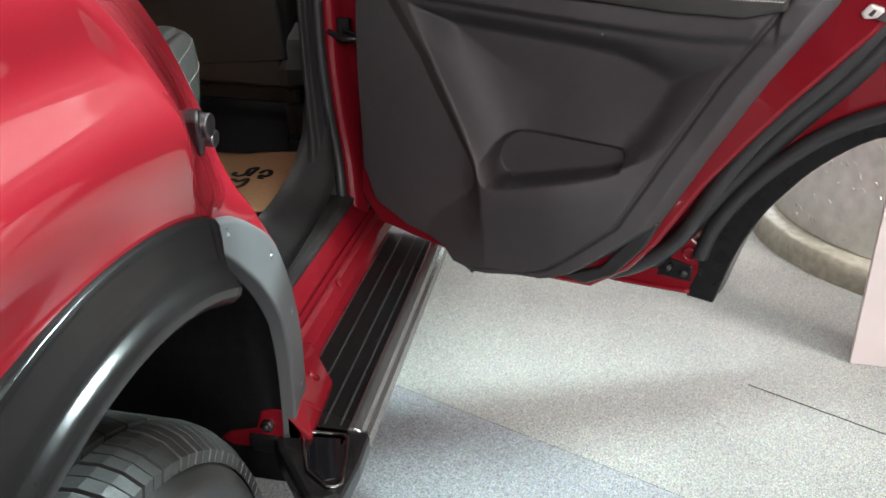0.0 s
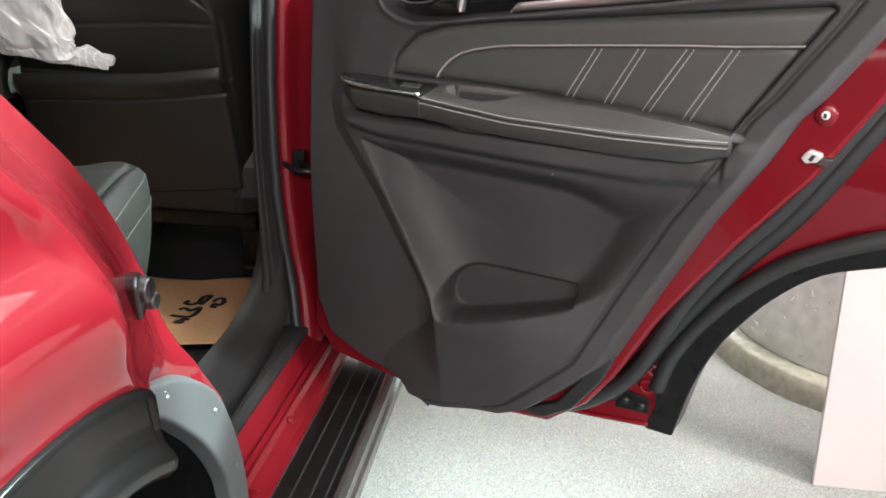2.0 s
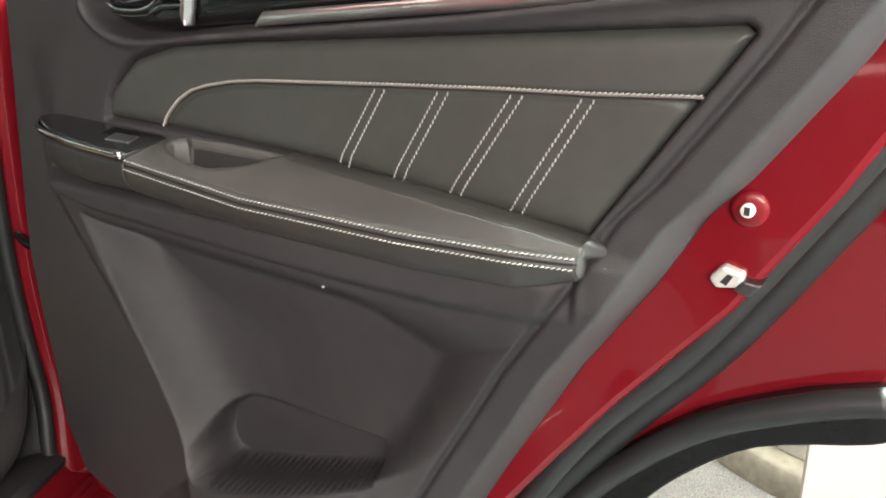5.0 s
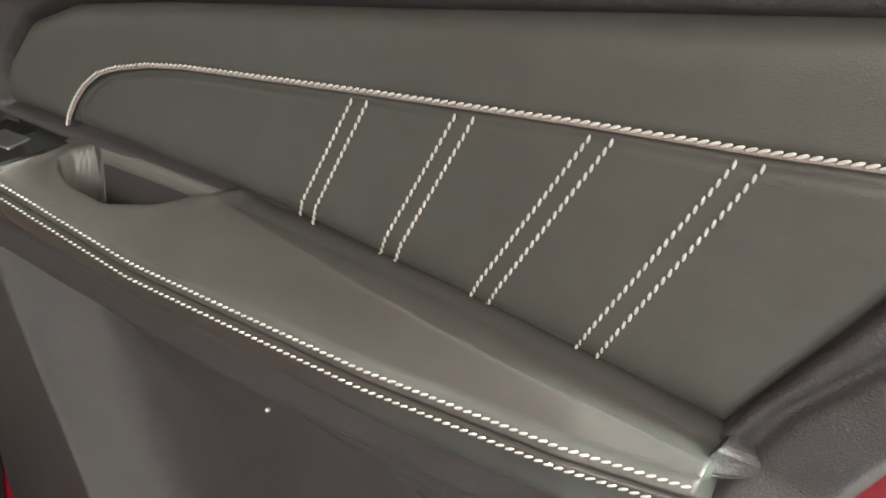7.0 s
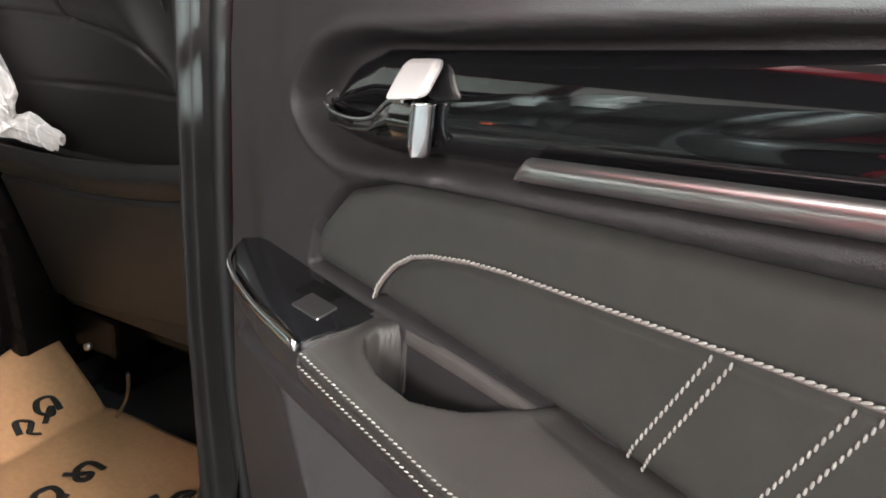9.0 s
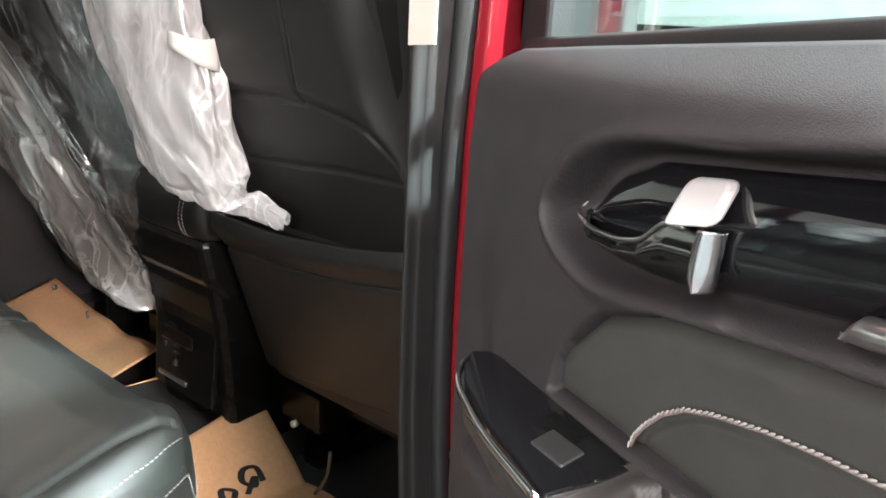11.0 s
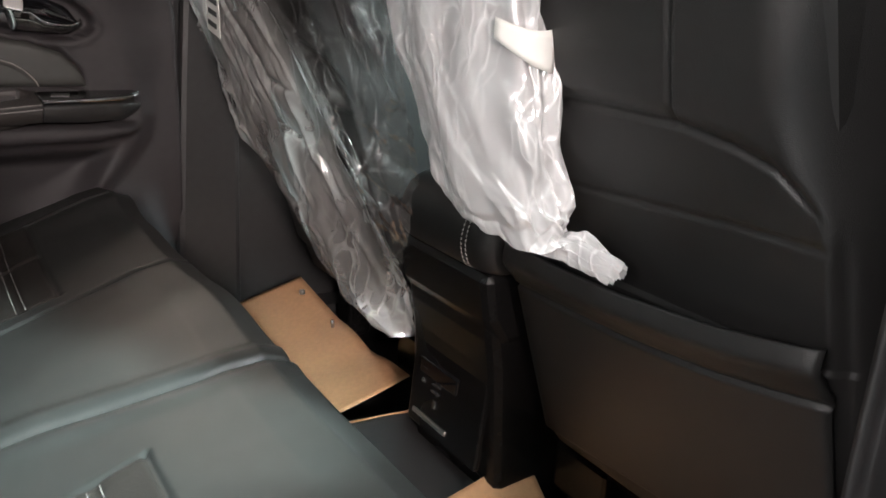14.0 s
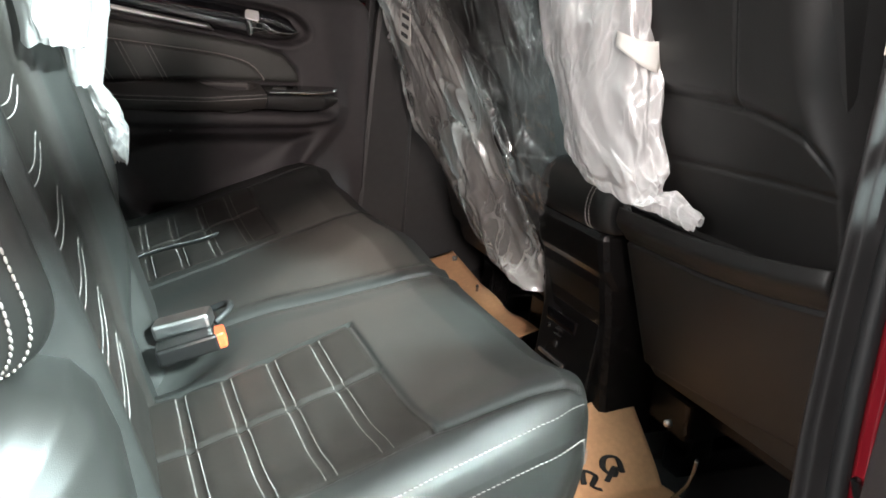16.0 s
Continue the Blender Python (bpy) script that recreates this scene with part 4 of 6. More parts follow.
def make_body():
    car = thing("car_body", "glossy red off-road car body with open rear door opening", "car")

    # rear quarter panel: outer face, turning in to the door jamb
    def quarter(s, t):
        z = 0.60 + 0.85 * t
        yj = lerp(z, JAMB_Z, JAMB_Y)
        y0 = -1.3
        k = 0.86 * s / 0.35 if s < 0.35 else 0.86 + 0.14 * (s - 0.35) / 0.65
        run = (yj - y0) + 0.09
        w = k * run
        crease = yj - 0.125 - y0
        shoulder = -0.245 - 0.035 * sstep(z, 0.93, 1.2) - 0.10 * sstep(z, 1.15, 1.5)
        away = 1 - sstep(w, crease - 0.03, crease + 0.01)
        shoulder += away * (0.012 * sstep(z, 0.80, 0.9) * (1 - sstep(z, 0.9, 1.0)) - 0.012 * bulge(z, 0.98, 0.03))
        if w < crease:
            y = y0 + w
            x = shoulder - 0.004 * sstep(w, crease - 0.02, crease)
        else:
            q = (w - crease) / (run - crease)
            deep = 0.06 + 0.94 * sstep(z, 0.72, 0.84)
            y = y0 + crease + 0.125 * min(1, q * 1.4) - 0.02 * sstep(q, 0.75, 1)
            x = shoulder - 0.004 - (0.040 + 0.015 * deep) * (1 - (1 - min(1, q * 1.4)) ** 1.6) - 0.10 * deep * sstep(q, 0.68, 1)
        r = math.hypot(y - WY, z - WZ)
        lim = lip_radius(math.degrees(math.atan2(z - WZ, y - WY))) - 0.003
        if r < lim + 0.04 and z > WZ:
            a = math.atan2(z - WZ, y - WY)
            x += (-0.298 - x) * (1 - sstep(math.degrees(a), 58, 66)) * (1 - sstep(r, lim, lim + 0.04))
            if r < lim:
                y, z = WY + lim * math.cos(a), WZ + lim * math.sin(a)
        if z > WZ:
            x -= 0.018 * (1 - sstep(math.hypot(y - WY, z - WZ), 0.415, 0.50)) * sstep(math.degrees(math.atan2(z - WZ, y - WY)), 60, 68)
        return (x, y, z)

    v, f = grid(quarter, 170, 130)
    attach("quarter_panel", mesh_from("quarter", v, f), RED, car, "glossy red rear quarter panel", thick=0.003, offset=1)
    # lip of the arch with screw holes, left bare where the door carries the flare
    def lip(s, t):
        a = math.radians(-3 + 66 * s)
        ri = inner_radius(math.degrees(a))
        # first the rolled inner edge, then the flat face
        k = max(0.0, (t - 0.3) / 0.7)
        r = ri + (lip_radius(math.degrees(a)) - ri) * k - 0.004 * (1 - min(1, t / 0.3))
        y, z = WY + r * math.cos(a), WZ + r * math.sin(a)
        return (-0.287 - 0.003 * k ** 2 - 0.008 * sstep(k, 0.92, 1) - 0.014 * (1 - min(1, t / 0.3)), y, z)
    v, f = grid(lip, 40, 50)
    ring = attach("arch_lip", mesh_from("lip", v, f), GREYFLANGE, car, "bare grey wheel-arch lip with screw holes", thick=0.003, offset=1)
    for a, r in ((53, 0.404), (36, 0.430), (21.5, 0.432), (6, 0.425)):
        y, z = WY + r * math.cos(radians(a)), WZ + r * math.sin(radians(a))
        # black disc painted as the dark inside of the hole
        v, f = tube([(-0.300, y, z), (-0.2855, y, z)], 0.0068, 14)
        attach("screw_hole", mesh_from("hole", v, f), RUBBER, ring)
        # off-centre steel disc, put there as the light crescent in the hole
        v, f = tube([(-0.300, y + 0.002, z - 0.002), (-0.2848, y + 0.002, z - 0.002)], 0.0034, 12)
        attach("screw", mesh_from("screw", v, f), BUCKLE, ring, "steel disc giving the light crescent in a hole")
    # red return edge outside the lip
    pts = [(-0.312, WY + (lip_radius(a) + 0.001) * math.cos(radians(a)), WZ + (lip_radius(a) + 0.001) * math.sin(radians(a))) for a in np.linspace(7, 62, 24)]
    v, f = tube(pts, 0.004, 8)
    attach("arch_return", mesh_from("return", v, f), RED, car, "red painted return edge")
    # flare of black plastic over the wheel
    prof = [(-0.278, 0.398), (-0.264, 0.409), (-0.2585, 0.4105), (-0.2525, 0.4085), (-0.2500, 0.4045), (-0.2490, 0.394), (-0.2475, 0.380), (-0.2440, 0.369), (-0.2375, 0.3625), (-0.2340, 0.356), (-0.2345, 0.3485), (-0.240, 0.342), (-0.250, 0.3375), (-0.285, 0.335)]

    def flare(s, t):
        i = t * (len(prof) - 1)
        j = min(int(i), len(prof) - 2)
        k = i - j
        # the cut end steps back below the upper band
        cut = lerp(t, (0, 0.30, 0.42, 0.62, 0.72, 1), (69.5, 68.0, 66.8, 65.6, 64.9, 64.6))
        a = math.radians(cut + (180 - cut) * s)
        x, r = prof[j][0] + (prof[j + 1][0] - prof[j][0]) * k, prof[j][1] + (prof[j + 1][1] - prof[j][1]) * k
        return (x, WY + r * math.cos(a), WZ + r * math.sin(a))
    v, f = grid(flare, 70, 39)
    fl = attach("wheel_arch_flare", mesh_from("flare", v, f), FLARE, car, "glossy black plastic wheel-arch flare", thick=0.012, offset=1)
    attach("flare_end", slab([(x + 0.002 if k < 9 else x, r) for k, (x, r) in enumerate(prof)] + [(-0.285, 0.34), (-0.285, 0.40)], lambda a, r, d: (a - 0.001, WY + (r - 0.001) * math.cos(radians(lerp(r, (0.334, 0.355, 0.38, 0.41), (64.9, 65.2, 67.2, 69.4)) + d)), WZ + (r - 0.001) * math.sin(radians(lerp(r, (0.334, 0.355, 0.38, 0.41), (64.9, 65.2, 67.2, 69.4)) + d))), 0.0, 1.2), FLARE, fl)
    # liner inside the arch
    def liner(s, t):
        deg = -12 + 200 * s
        a, r = math.radians(deg), inner_radius(deg) - 0.003
        return (-0.296 - 0.36 * t, WY + r * math.cos(a), WZ + r * math.sin(a))
    v, f = grid(liner, 60, 8)
    attach("arch_liner", mesh_from("liner", v, f), WELL, car, "black felt wheel-arch liner", thick=0.006, offset=1)
    attach("arch_wall", box(-0.70, -0.68, -0.25, 0.66, 0.2, 0.85), WELL, car)
    for pts in (((-0.60, 0.46, 0.78), (-0.59, 0.50, 0.66), (-0.57, 0.52, 0.55)), ((-0.56, 0.40, 0.72), (-0.55, 0.43, 0.62), (-0.54, 0.44, 0.52))):
        v, f = tube(smooth_line(pts, 6), 0.007, 8)
        attach("brake_hose", mesh_from("hose", v, f), RUBBER, car, "dark hose in the wheel well")
    # red corner at the foot of the sill
    up = [Vector(q) for q in ((-0.302, 0.664, 0.474), (-0.302, 0.706, 0.501), (-0.302, 0.803, 0.477), (-0.273, 0.787, 0.439), (-0.264, 0.664, 0.439))]
    down = [Vector((q.x, q.y, 0.40)) for q in up]
    bm = bmesh.new()
    hi, lo = [bm.verts.new(q) for q in up], [bm.verts.new(q) for q in down]
    for tri in ((0, 1, 4), (1, 3, 4), (1, 2, 3)):
        bm.faces.new([hi[k] for k in tri])
    bm.faces.new(lo[::-1])
    for k in range(5):
        bm.faces.new((hi[k], lo[k], lo[(k + 1) % 5], hi[(k + 1) % 5]))
    bmesh.ops.recalc_face_normals(bm, faces=bm.faces)
    me = bpy.data.meshes.new("corner")
    bm.to_mesh(me)
    bm.free()
    corner = attach("sill_corner", me, RED, car, "folded red sill corner", edge=0.004)
    attach("sill_end", box(-0.345, -0.300, 0.67, 0.80, 0.40, 0.49), RED, car, edge=0.008)
    plate = [(-0.330, 0.466), (-0.312, 0.472), (-0.296, 0.472), (-0.272, 0.440), (-0.280, 0.424), (-0.351, 0.399), (-0.388, 0.417), (-0.372, 0.430), (-0.336, 0.440)]
    attach("arch_bracket", slab(plate, lambda a, b, d: (a, d, b), 0.664, 0.676), RED, car, "dark red bracket", edge=0.004)
    v, f = tube([(-0.291, 0.742, 0.476), (-0.283, 0.752, 0.463)], 0.004, 8)
    attach("weld_tab", mesh_from("tab", v, f), RED, corner)
    v, f = tube(smooth_line([(-0.300, 0.672, 0.476), (-0.287, 0.690, 0.468), (-0.268, 0.712, 0.443)], 6), 0.004, 8)
    attach("pressed_fold", mesh_from("fold", v, f), RED, corner)
    v, f = tube([(-0.320, 0.665, 0.447), (-0.320, 0.657, 0.447)], [0.010, 0.008], 6)
    attach("bolt", mesh_from("screw", v, f), STEEL, car, "dark hexagon bolt", edge=0.001)
    v, f = tube([(-0.320, 0.659, 0.447), (-0.320, 0.6555, 0.447)], 0.004, 10)
    attach("bolt", mesh_from("screw", v, f), RUBBER, car)
    # sill
    sp = [(-0.46, 0.50), (-0.398, 0.508), (-0.378, 0.502), (-0.362, 0.484), (-0.353, 0.472), (-0.3485, 0.4785), (-0.344, 0.470), (-0.338, 0.4735), (-0.333, 0.463), (-0.318, 0.455), (-0.312, 0.440), (-0.312, 0.36), (-0.46, 0.34)]
    attach("sill", slab(sp, lambda a, b, d: (a, d, b), 0.715, 2.6), RED, car, "red painted door sill with pressed ridges", edge=0.002)
    for y in (1.02,):
        v, f = tube([(-0.3325, y, 0.4625), (-0.328, y, 0.4665)], 0.007, 12)
        attach("sill_plug", mesh_from("plug", v, f), RED, car, "round red plug", edge=0.002)
    attach("sill_trim", slab([(-0.62, 0.470), (-0.375, 0.490), (-0.372, 0.508), (-0.385, 0.5125), (-0.42, 0.513), (-0.50, 0.500), (-0.62, 0.482)], lambda a, b, d: (a, d, b), 0.715, 1.36), SHADEDTRIM, car, "scuffed dark plastic sill trim", edge=0.003)
    # pillar between the doors
    PZ = (0.46, 0.50, 0.56, 0.64, 0.74, 0.84, 0.95, 1.10, 1.30, 1.62)
    RIN = (-0.384, -0.390, -0.400, -0.417, -0.430, -0.436, -0.438, -0.434, -0.420, -0.43)
    def pillar(s, t):
        z = PZ[0] + (PZ[-1] - PZ[0]) * t
        a = lerp(z, PZ, RIN)
        row = [(a - 0.02, 1.35), (a, 1.306), (a + 0.012, 1.298), (a + 0.022, 1.302), (a + 0.036, 1.336), (-0.372, 1.352), (-0.352, 1.358), (-0.335, 1.385), (-0.33, 1.5)]
        i = s * (len(row) - 1)
        j = min(int(i), len(row) - 2)
        k = i - j
        lean = 0.06 * sstep(z, 1.05, 1.2) * sstep(s, 0.35, 0.8)
        return (row[j][0] + (row[j + 1][0] - row[j][0]) * k - lean, row[j][1] + (row[j + 1][1] - row[j][1]) * k - 0.03 * (1 - sstep(z, 0.46, 0.62)), z)
    v, f = grid(pillar, 32, 60)
    pil = attach("pillar", mesh_from("pillar", v, f), RED, car, "glossy red pillar", thick=0.003, offset=1)
    second_material(pil, GLOSS, lambda c: c.z > 1.16 and c.y > 1.35)
    attach("pillar_slot", slab([(0.925, 0), (1.06, 0), (1.06, 1), (0.925, 1)], lambda a, b, d: (-0.372 + 0.014 * b, 1.352 + d + 0.006 * b, a), -0.003, 0.012), RUBBER, car, "dark slot in the pillar", edge=0.004)
    seal = smooth_line([(lerp(z, PZ, RIN) - 0.004, 1.300 - 0.03 * (1 - sstep(z, 0.46, 0.62)), z) for z in (0.48, 0.52, 0.58, 0.66, 0.76, 0.86, 0.96, 1.1, 1.3, 1.6)], 5)
    v, f = tube(seal, 0.0105, 10, up=(0, 1, 0))
    attach("door_seal", mesh_from("seal", v, f), RUBBER, car, "black rubber door seal")
    def ptrim(s, t):
        z = 0.50 + 1.12 * t
        inner = lerp(z, (0.50, 0.62, 0.74, 0.84, 1.1, 1.3, 1.6), (-0.470, -0.460, -0.462, -0.468, -0.467, -0.470, -0.50))
        outer = lerp(z, PZ, RIN) - 0.008
        x = inner + (outer - inner) * s
        return (x, 1.270 + 0.028 * sstep(s, 0.3, 1.0) + 0.10 * (1 - sstep(s, 0, 0.16)) - 0.006 * math.sin(math.pi * s) + 0.004 * bulge(s, 0.55, 0.04) - 0.03 * (1 - sstep(z, 0.46, 0.62)), z)
    v, f = grid(ptrim, 24, 50, True)
    attach("pillar_trim", mesh_from("ptrim", v, f), SHADEDTRIM, car, "grey plastic pillar trim", thick=0.004)
    # the trim sweeps round into the sill in one broad curve
    sweep = smooth_line([(-0.447, 1.316, 0.74), (-0.444, 1.300, 0.67), (-0.440, 1.278, 0.61), (-0.438, 1.240, 0.560), (-0.441, 1.185, 0.530), (-0.442, 1.08, 0.5175), (-0.440, 0.95, 0.5150), (-0.438, 0.73, 0.5150)], 6)

    def corner_trim(s, t):
        i = s * (len(sweep) - 1)
        j = min(int(i), len(sweep) - 2)
        c = sweep[j].lerp(sweep[j + 1], i - j)
        d = sweep[j + 1] - sweep[j]
        n = Vector((0, d.z, -d.y)).normalized() * -1
        g = 2 * t - 1
        half = lerp(s, (0, 0.25, 0.5, 1), (0.018, 0.027, 0.046, 0.060))
        return c + Vector((half * g, 0, 0)) + n * (0.003 - 0.012 * abs(g) ** 5)
    v, f = grid(corner_trim, 70, 20)
    attach("corner_trim", mesh_from("corner", v, f), SHADEDTRIM, car, "scuffed dark plastic trim curving into the sill")
    attach("card_tag", slab([(-0.460, 1.176), (-0.429, 1.178), (-0.428, 1.36), (-0.459, 1.36)], lambda a, b, d: (a, 1.262 + d, b), 0.0, 0.002), TAPE, car, "beige card taped to the pillar trim")
    attach("check_bracket", slab([(1.305, 0.785), (1.335, 0.79), (1.335, 0.825), (1.305, 0.83)], lambda a, b, d: (d, a, b), -0.408, -0.385), PLASTIC, car, "black door check bracket", edge=0.003)
    v, f = tube(smooth_line([(-0.395, 1.310, 0.808), (-0.375, 1.298, 0.803), (-0.350, 1.292, 0.799)], 5), 0.006, 8)
    attach("check_arm", mesh_from("arm", v, f), PLASTIC, car)
    # striker on the rear jamb
    stp = attach("striker_plate", slab([(0.476, 0.862), (0.486, 0.857), (0.500, 0.878), (0.494, 0.896), (0.468, 0.902), (0.459, 0.894)], lambda a, b, d: (d - 0.35 * (a - 0.48), a, b), -0.32, -0.2845), STEEL, car, "dark steel striker plate", edge=0.003)
    for c, r, x1 in (((0.481, 0.886), 0.0115, -0.277), ((0.505, 0.867), 0.0085, -0.284)):
        v, f = tube([(-0.315, c[0], c[1]), (-0.30, c[0], c[1]), (x1, c[0], c[1])], [r * 1.3, r, r * 0.9], 16)
        attach("bolt", mesh_from("bolt", v, f), STEEL, stp, "round bolt head", edge=0.0015)
    # floor, roof and far side
    attach("cabin_floor", box(CX - 0.72, CX + 0.74, 0.70, 2.9, 0.40, 0.478), CARPET, car, "black cabin carpet")
    attach("tunnel", slab([(-1.30, 0.47), (-1.27, 0.56), (-1.01, 0.56), (-0.98, 0.47)], lambda a, b, d: (a, d, b), 0.9, 2.9), CARPET, car, edge=0.02)
    attach("roof", box(CX - 0.70, CX + 0.66, -1.3, 2.6, 1.62, 1.69), RED, car, "red roof", edge=0.02)
    attach("headliner", box(CX - 0.66, CX + 0.62, -1.2, 2.5, 1.60, 1.615), TRIM, car)
    attach("far_side", box(-2.06, -2.03, -1.3, 2.9, 0.35, 1.17), RED, car)
    attach("far_pillar_trim", slab([(1.245, 0.48), (1.38, 0.48), (1.37, 1.62), (1.29, 1.62), (1.262, 1.0)], lambda a, b, d: (d, a, b), -1.90, -1.835), TRIMD, car, "dark pillar trim", edge=0.012)
    attach("far_pillar_seal", slab([(1.228, 0.48), (1.245, 0.48), (1.262, 1.0), (1.29, 1.62), (1.27, 1.62), (1.246, 1.0)], lambda a, b, d: (d, a, b), -1.88, -1.845), RUBBER, car, "rubber door seal", edge=0.004)
    attach("far_front_trim", box(-1.97, -1.87, 1.37, 2.7, 0.40, 1.17), TRIMD, car, "dark front door trim")
    attach("far_sill_trim", box(-1.95, -1.80, 0.6, 2.7, 0.40, 0.53), TRIMD, car)
    attach("rear_panel", box(CX - 0.78, CX + 0.66, -1.32, -1.28, 0.35, 1.62), RED, car)
    attach("bulkhead", box(CX - 0.75, CX + 0.72, 2.85, 2.9, 0.40, 1.2), CARPET, car)
    attach("dashboard", slab([(2.35, 0.75), (2.45, 1.08), (2.86, 1.12), (2.86, 0.6)], lambda a, b, d: (d, a, b), CX - 0.72, CX + 0.70), TRIMD, car, "dark dashboard", edge=0.03)
    attach("near_front_door", box(-0.42, -0.33, 1.36, 2.5, 0.45, 1.17), RED, car, "closed red front door", edge=0.02)
    attach("near_front_trim", box(-0.50, -0.425, 1.40, 2.5, 0.45, 1.17), TRIMD, car)
    attach("quarter_trim", box(-0.52, -0.40, -1.2, 0.40, 0.87, 1.15), TRIMD, car, edge=0.03)
    attach("quarter_glass", box(-0.385, -0.375, -1.28, 0.26, 1.40, 1.64), GLOSS, car, "dark tinted rear side glass")
    attach("roof_rail", box(-0.50, -0.45, -1.28, 2.5, 1.585, 1.68), RED, car, edge=0.012)
    # front end and glass that close the car
    nose = [(2.86, 0.45), (2.86, 1.16), (3.05, 1.14), (3.65, 1.06), (3.80, 0.95), (3.84, 0.60), (3.78, 0.42)]
    attach("front_body", slab(nose, lambda a, b, d: (d, a, b), CX - 0.84, CX + 0.80), RED, car, "red bonnet and front end", edge=0.05)
    screen = attach("windscreen", slab([(2.62, 1.605), (2.63, 1.605), (2.92, 1.165), (2.91, 1.165)], lambda a, b, d: (d, a, b), CX - 0.70, CX + 0.66), GLASS, car, "clear windscreen")
    screen.visible_shadow = False
    # wheel
    wheel = new("wheel")
    wheel.parent = car
    tagged(wheel, "rear wheel with grooved tyre")
    R, xo, xi = 0.329, -0.280, -0.51
    tp = [(xo - 0.012, 0.235), (xo + 0.004, 0.262), (xo + 0.006, 0.280), (xo + 0.003, R - 0.043), (xo - 0.006, R - 0.032), (xo - 0.022, R - 0.022), (xo - 0.07, R - 0.006), (xi + 0.07, R - 0.006), (xi + 0.022, R - 0.022), (xi + 0.006, R - 0.032), (xi, 0.28), (xi + 0.012, 0.235)]
    def tyre(s, t):
        i = t * (len(tp) - 1)
        j = min(int(i), len(tp) - 2)
        k = i - j
        a = 2 * math.pi * s
        r = tp[j][1] + (tp[j + 1][1] - tp[j][1]) * k
        return (tp[j][0] + (tp[j + 1][0] - tp[j][0]) * k, 0.255 + r * math.cos(a), 0.335 + r * math.sin(a))
    v, f = grid(tyre, 96, 40)
    ty = attach("tyre", mesh_from("tyre", v, f), TYRE, wheel, "black tyre")
    # tread blocks between the grooves
    bv, bf = [], []
    rows = ((0.006, 0.050, 60, 0.86, 0.5), (0.057, 0.092, 60, 0.93, -0.6), (0.099, 0.128, 90, 0.95, 0.3), (0.135, 0.170, 60, 0.93, 0.6), (0.177, 0.215, 60, 0.86, -0.5))
    for w0, w1, n, fill, slant in rows:
        for k in range(n):
            for half in ((0.0, 0.47), (0.53, 1.0)) if fill < 0.9 else ((0.0, 1.0),):
                a0, a1 = 2 * math.pi * (k + fill * half[0]) / n, 2 * math.pi * (k + fill * half[1]) / n
                q = len(bv)
                for m in range(4):
                    w = w0 + (w1 - w0) * m / 3
                    e = min(w, xo - xi - w)
                    rad = R + 0.006 - 0.030 * max(0.0, 1 - e / 0.055) ** 2.2
                    tilt = slant * 2 * math.pi / n * m / 3
                    for a in (a0 + tilt, a1 + tilt):
                        for dr in (-0.012, 0.0):
                            bv.append((xo - w, 0.255 + (rad + dr) * math.cos(a), 0.335 + (rad + dr) * math.sin(a)))
                for m in range(3):
                    o = q + 4 * m
                    bf += [(o + 1, o + 3, o + 7, o + 5), (o, o + 1, o + 5, o + 4), (o + 2, o + 6, o + 7, o + 3)]
                bf += [(q, q + 2, q + 3, q + 1), (q + 12, q + 13, q + 15, q + 14)]
    tr = attach("tread", mesh_from("tread", bv, bf, False), TYRE, wheel, "grooved tread blocks")
    tagged(tr, kind="stuff")
    def rim(s, t):
        a = 2 * math.pi * s
        r = 0.24 - 0.19 * t
        return (xo - 0.014 - 0.02 * math.sin(math.pi * t) * (0.6 + 0.4 * math.cos(5 * a)), 0.255 + r * math.cos(a), 0.335 + r * math.sin(a))
    v, f = grid(rim, 80, 10)
    attach("rim", mesh_from("rim", v, f), SILVER, wheel, "silver alloy rim", thick=0.01)
    v, f = tube([(xo - 0.03, 0.255, 0.335), (xi, 0.255, 0.335)], 0.236, 40)
    attach("drum", mesh_from("drum", v, f), PLASTIC, wheel)
    return car


make_body()


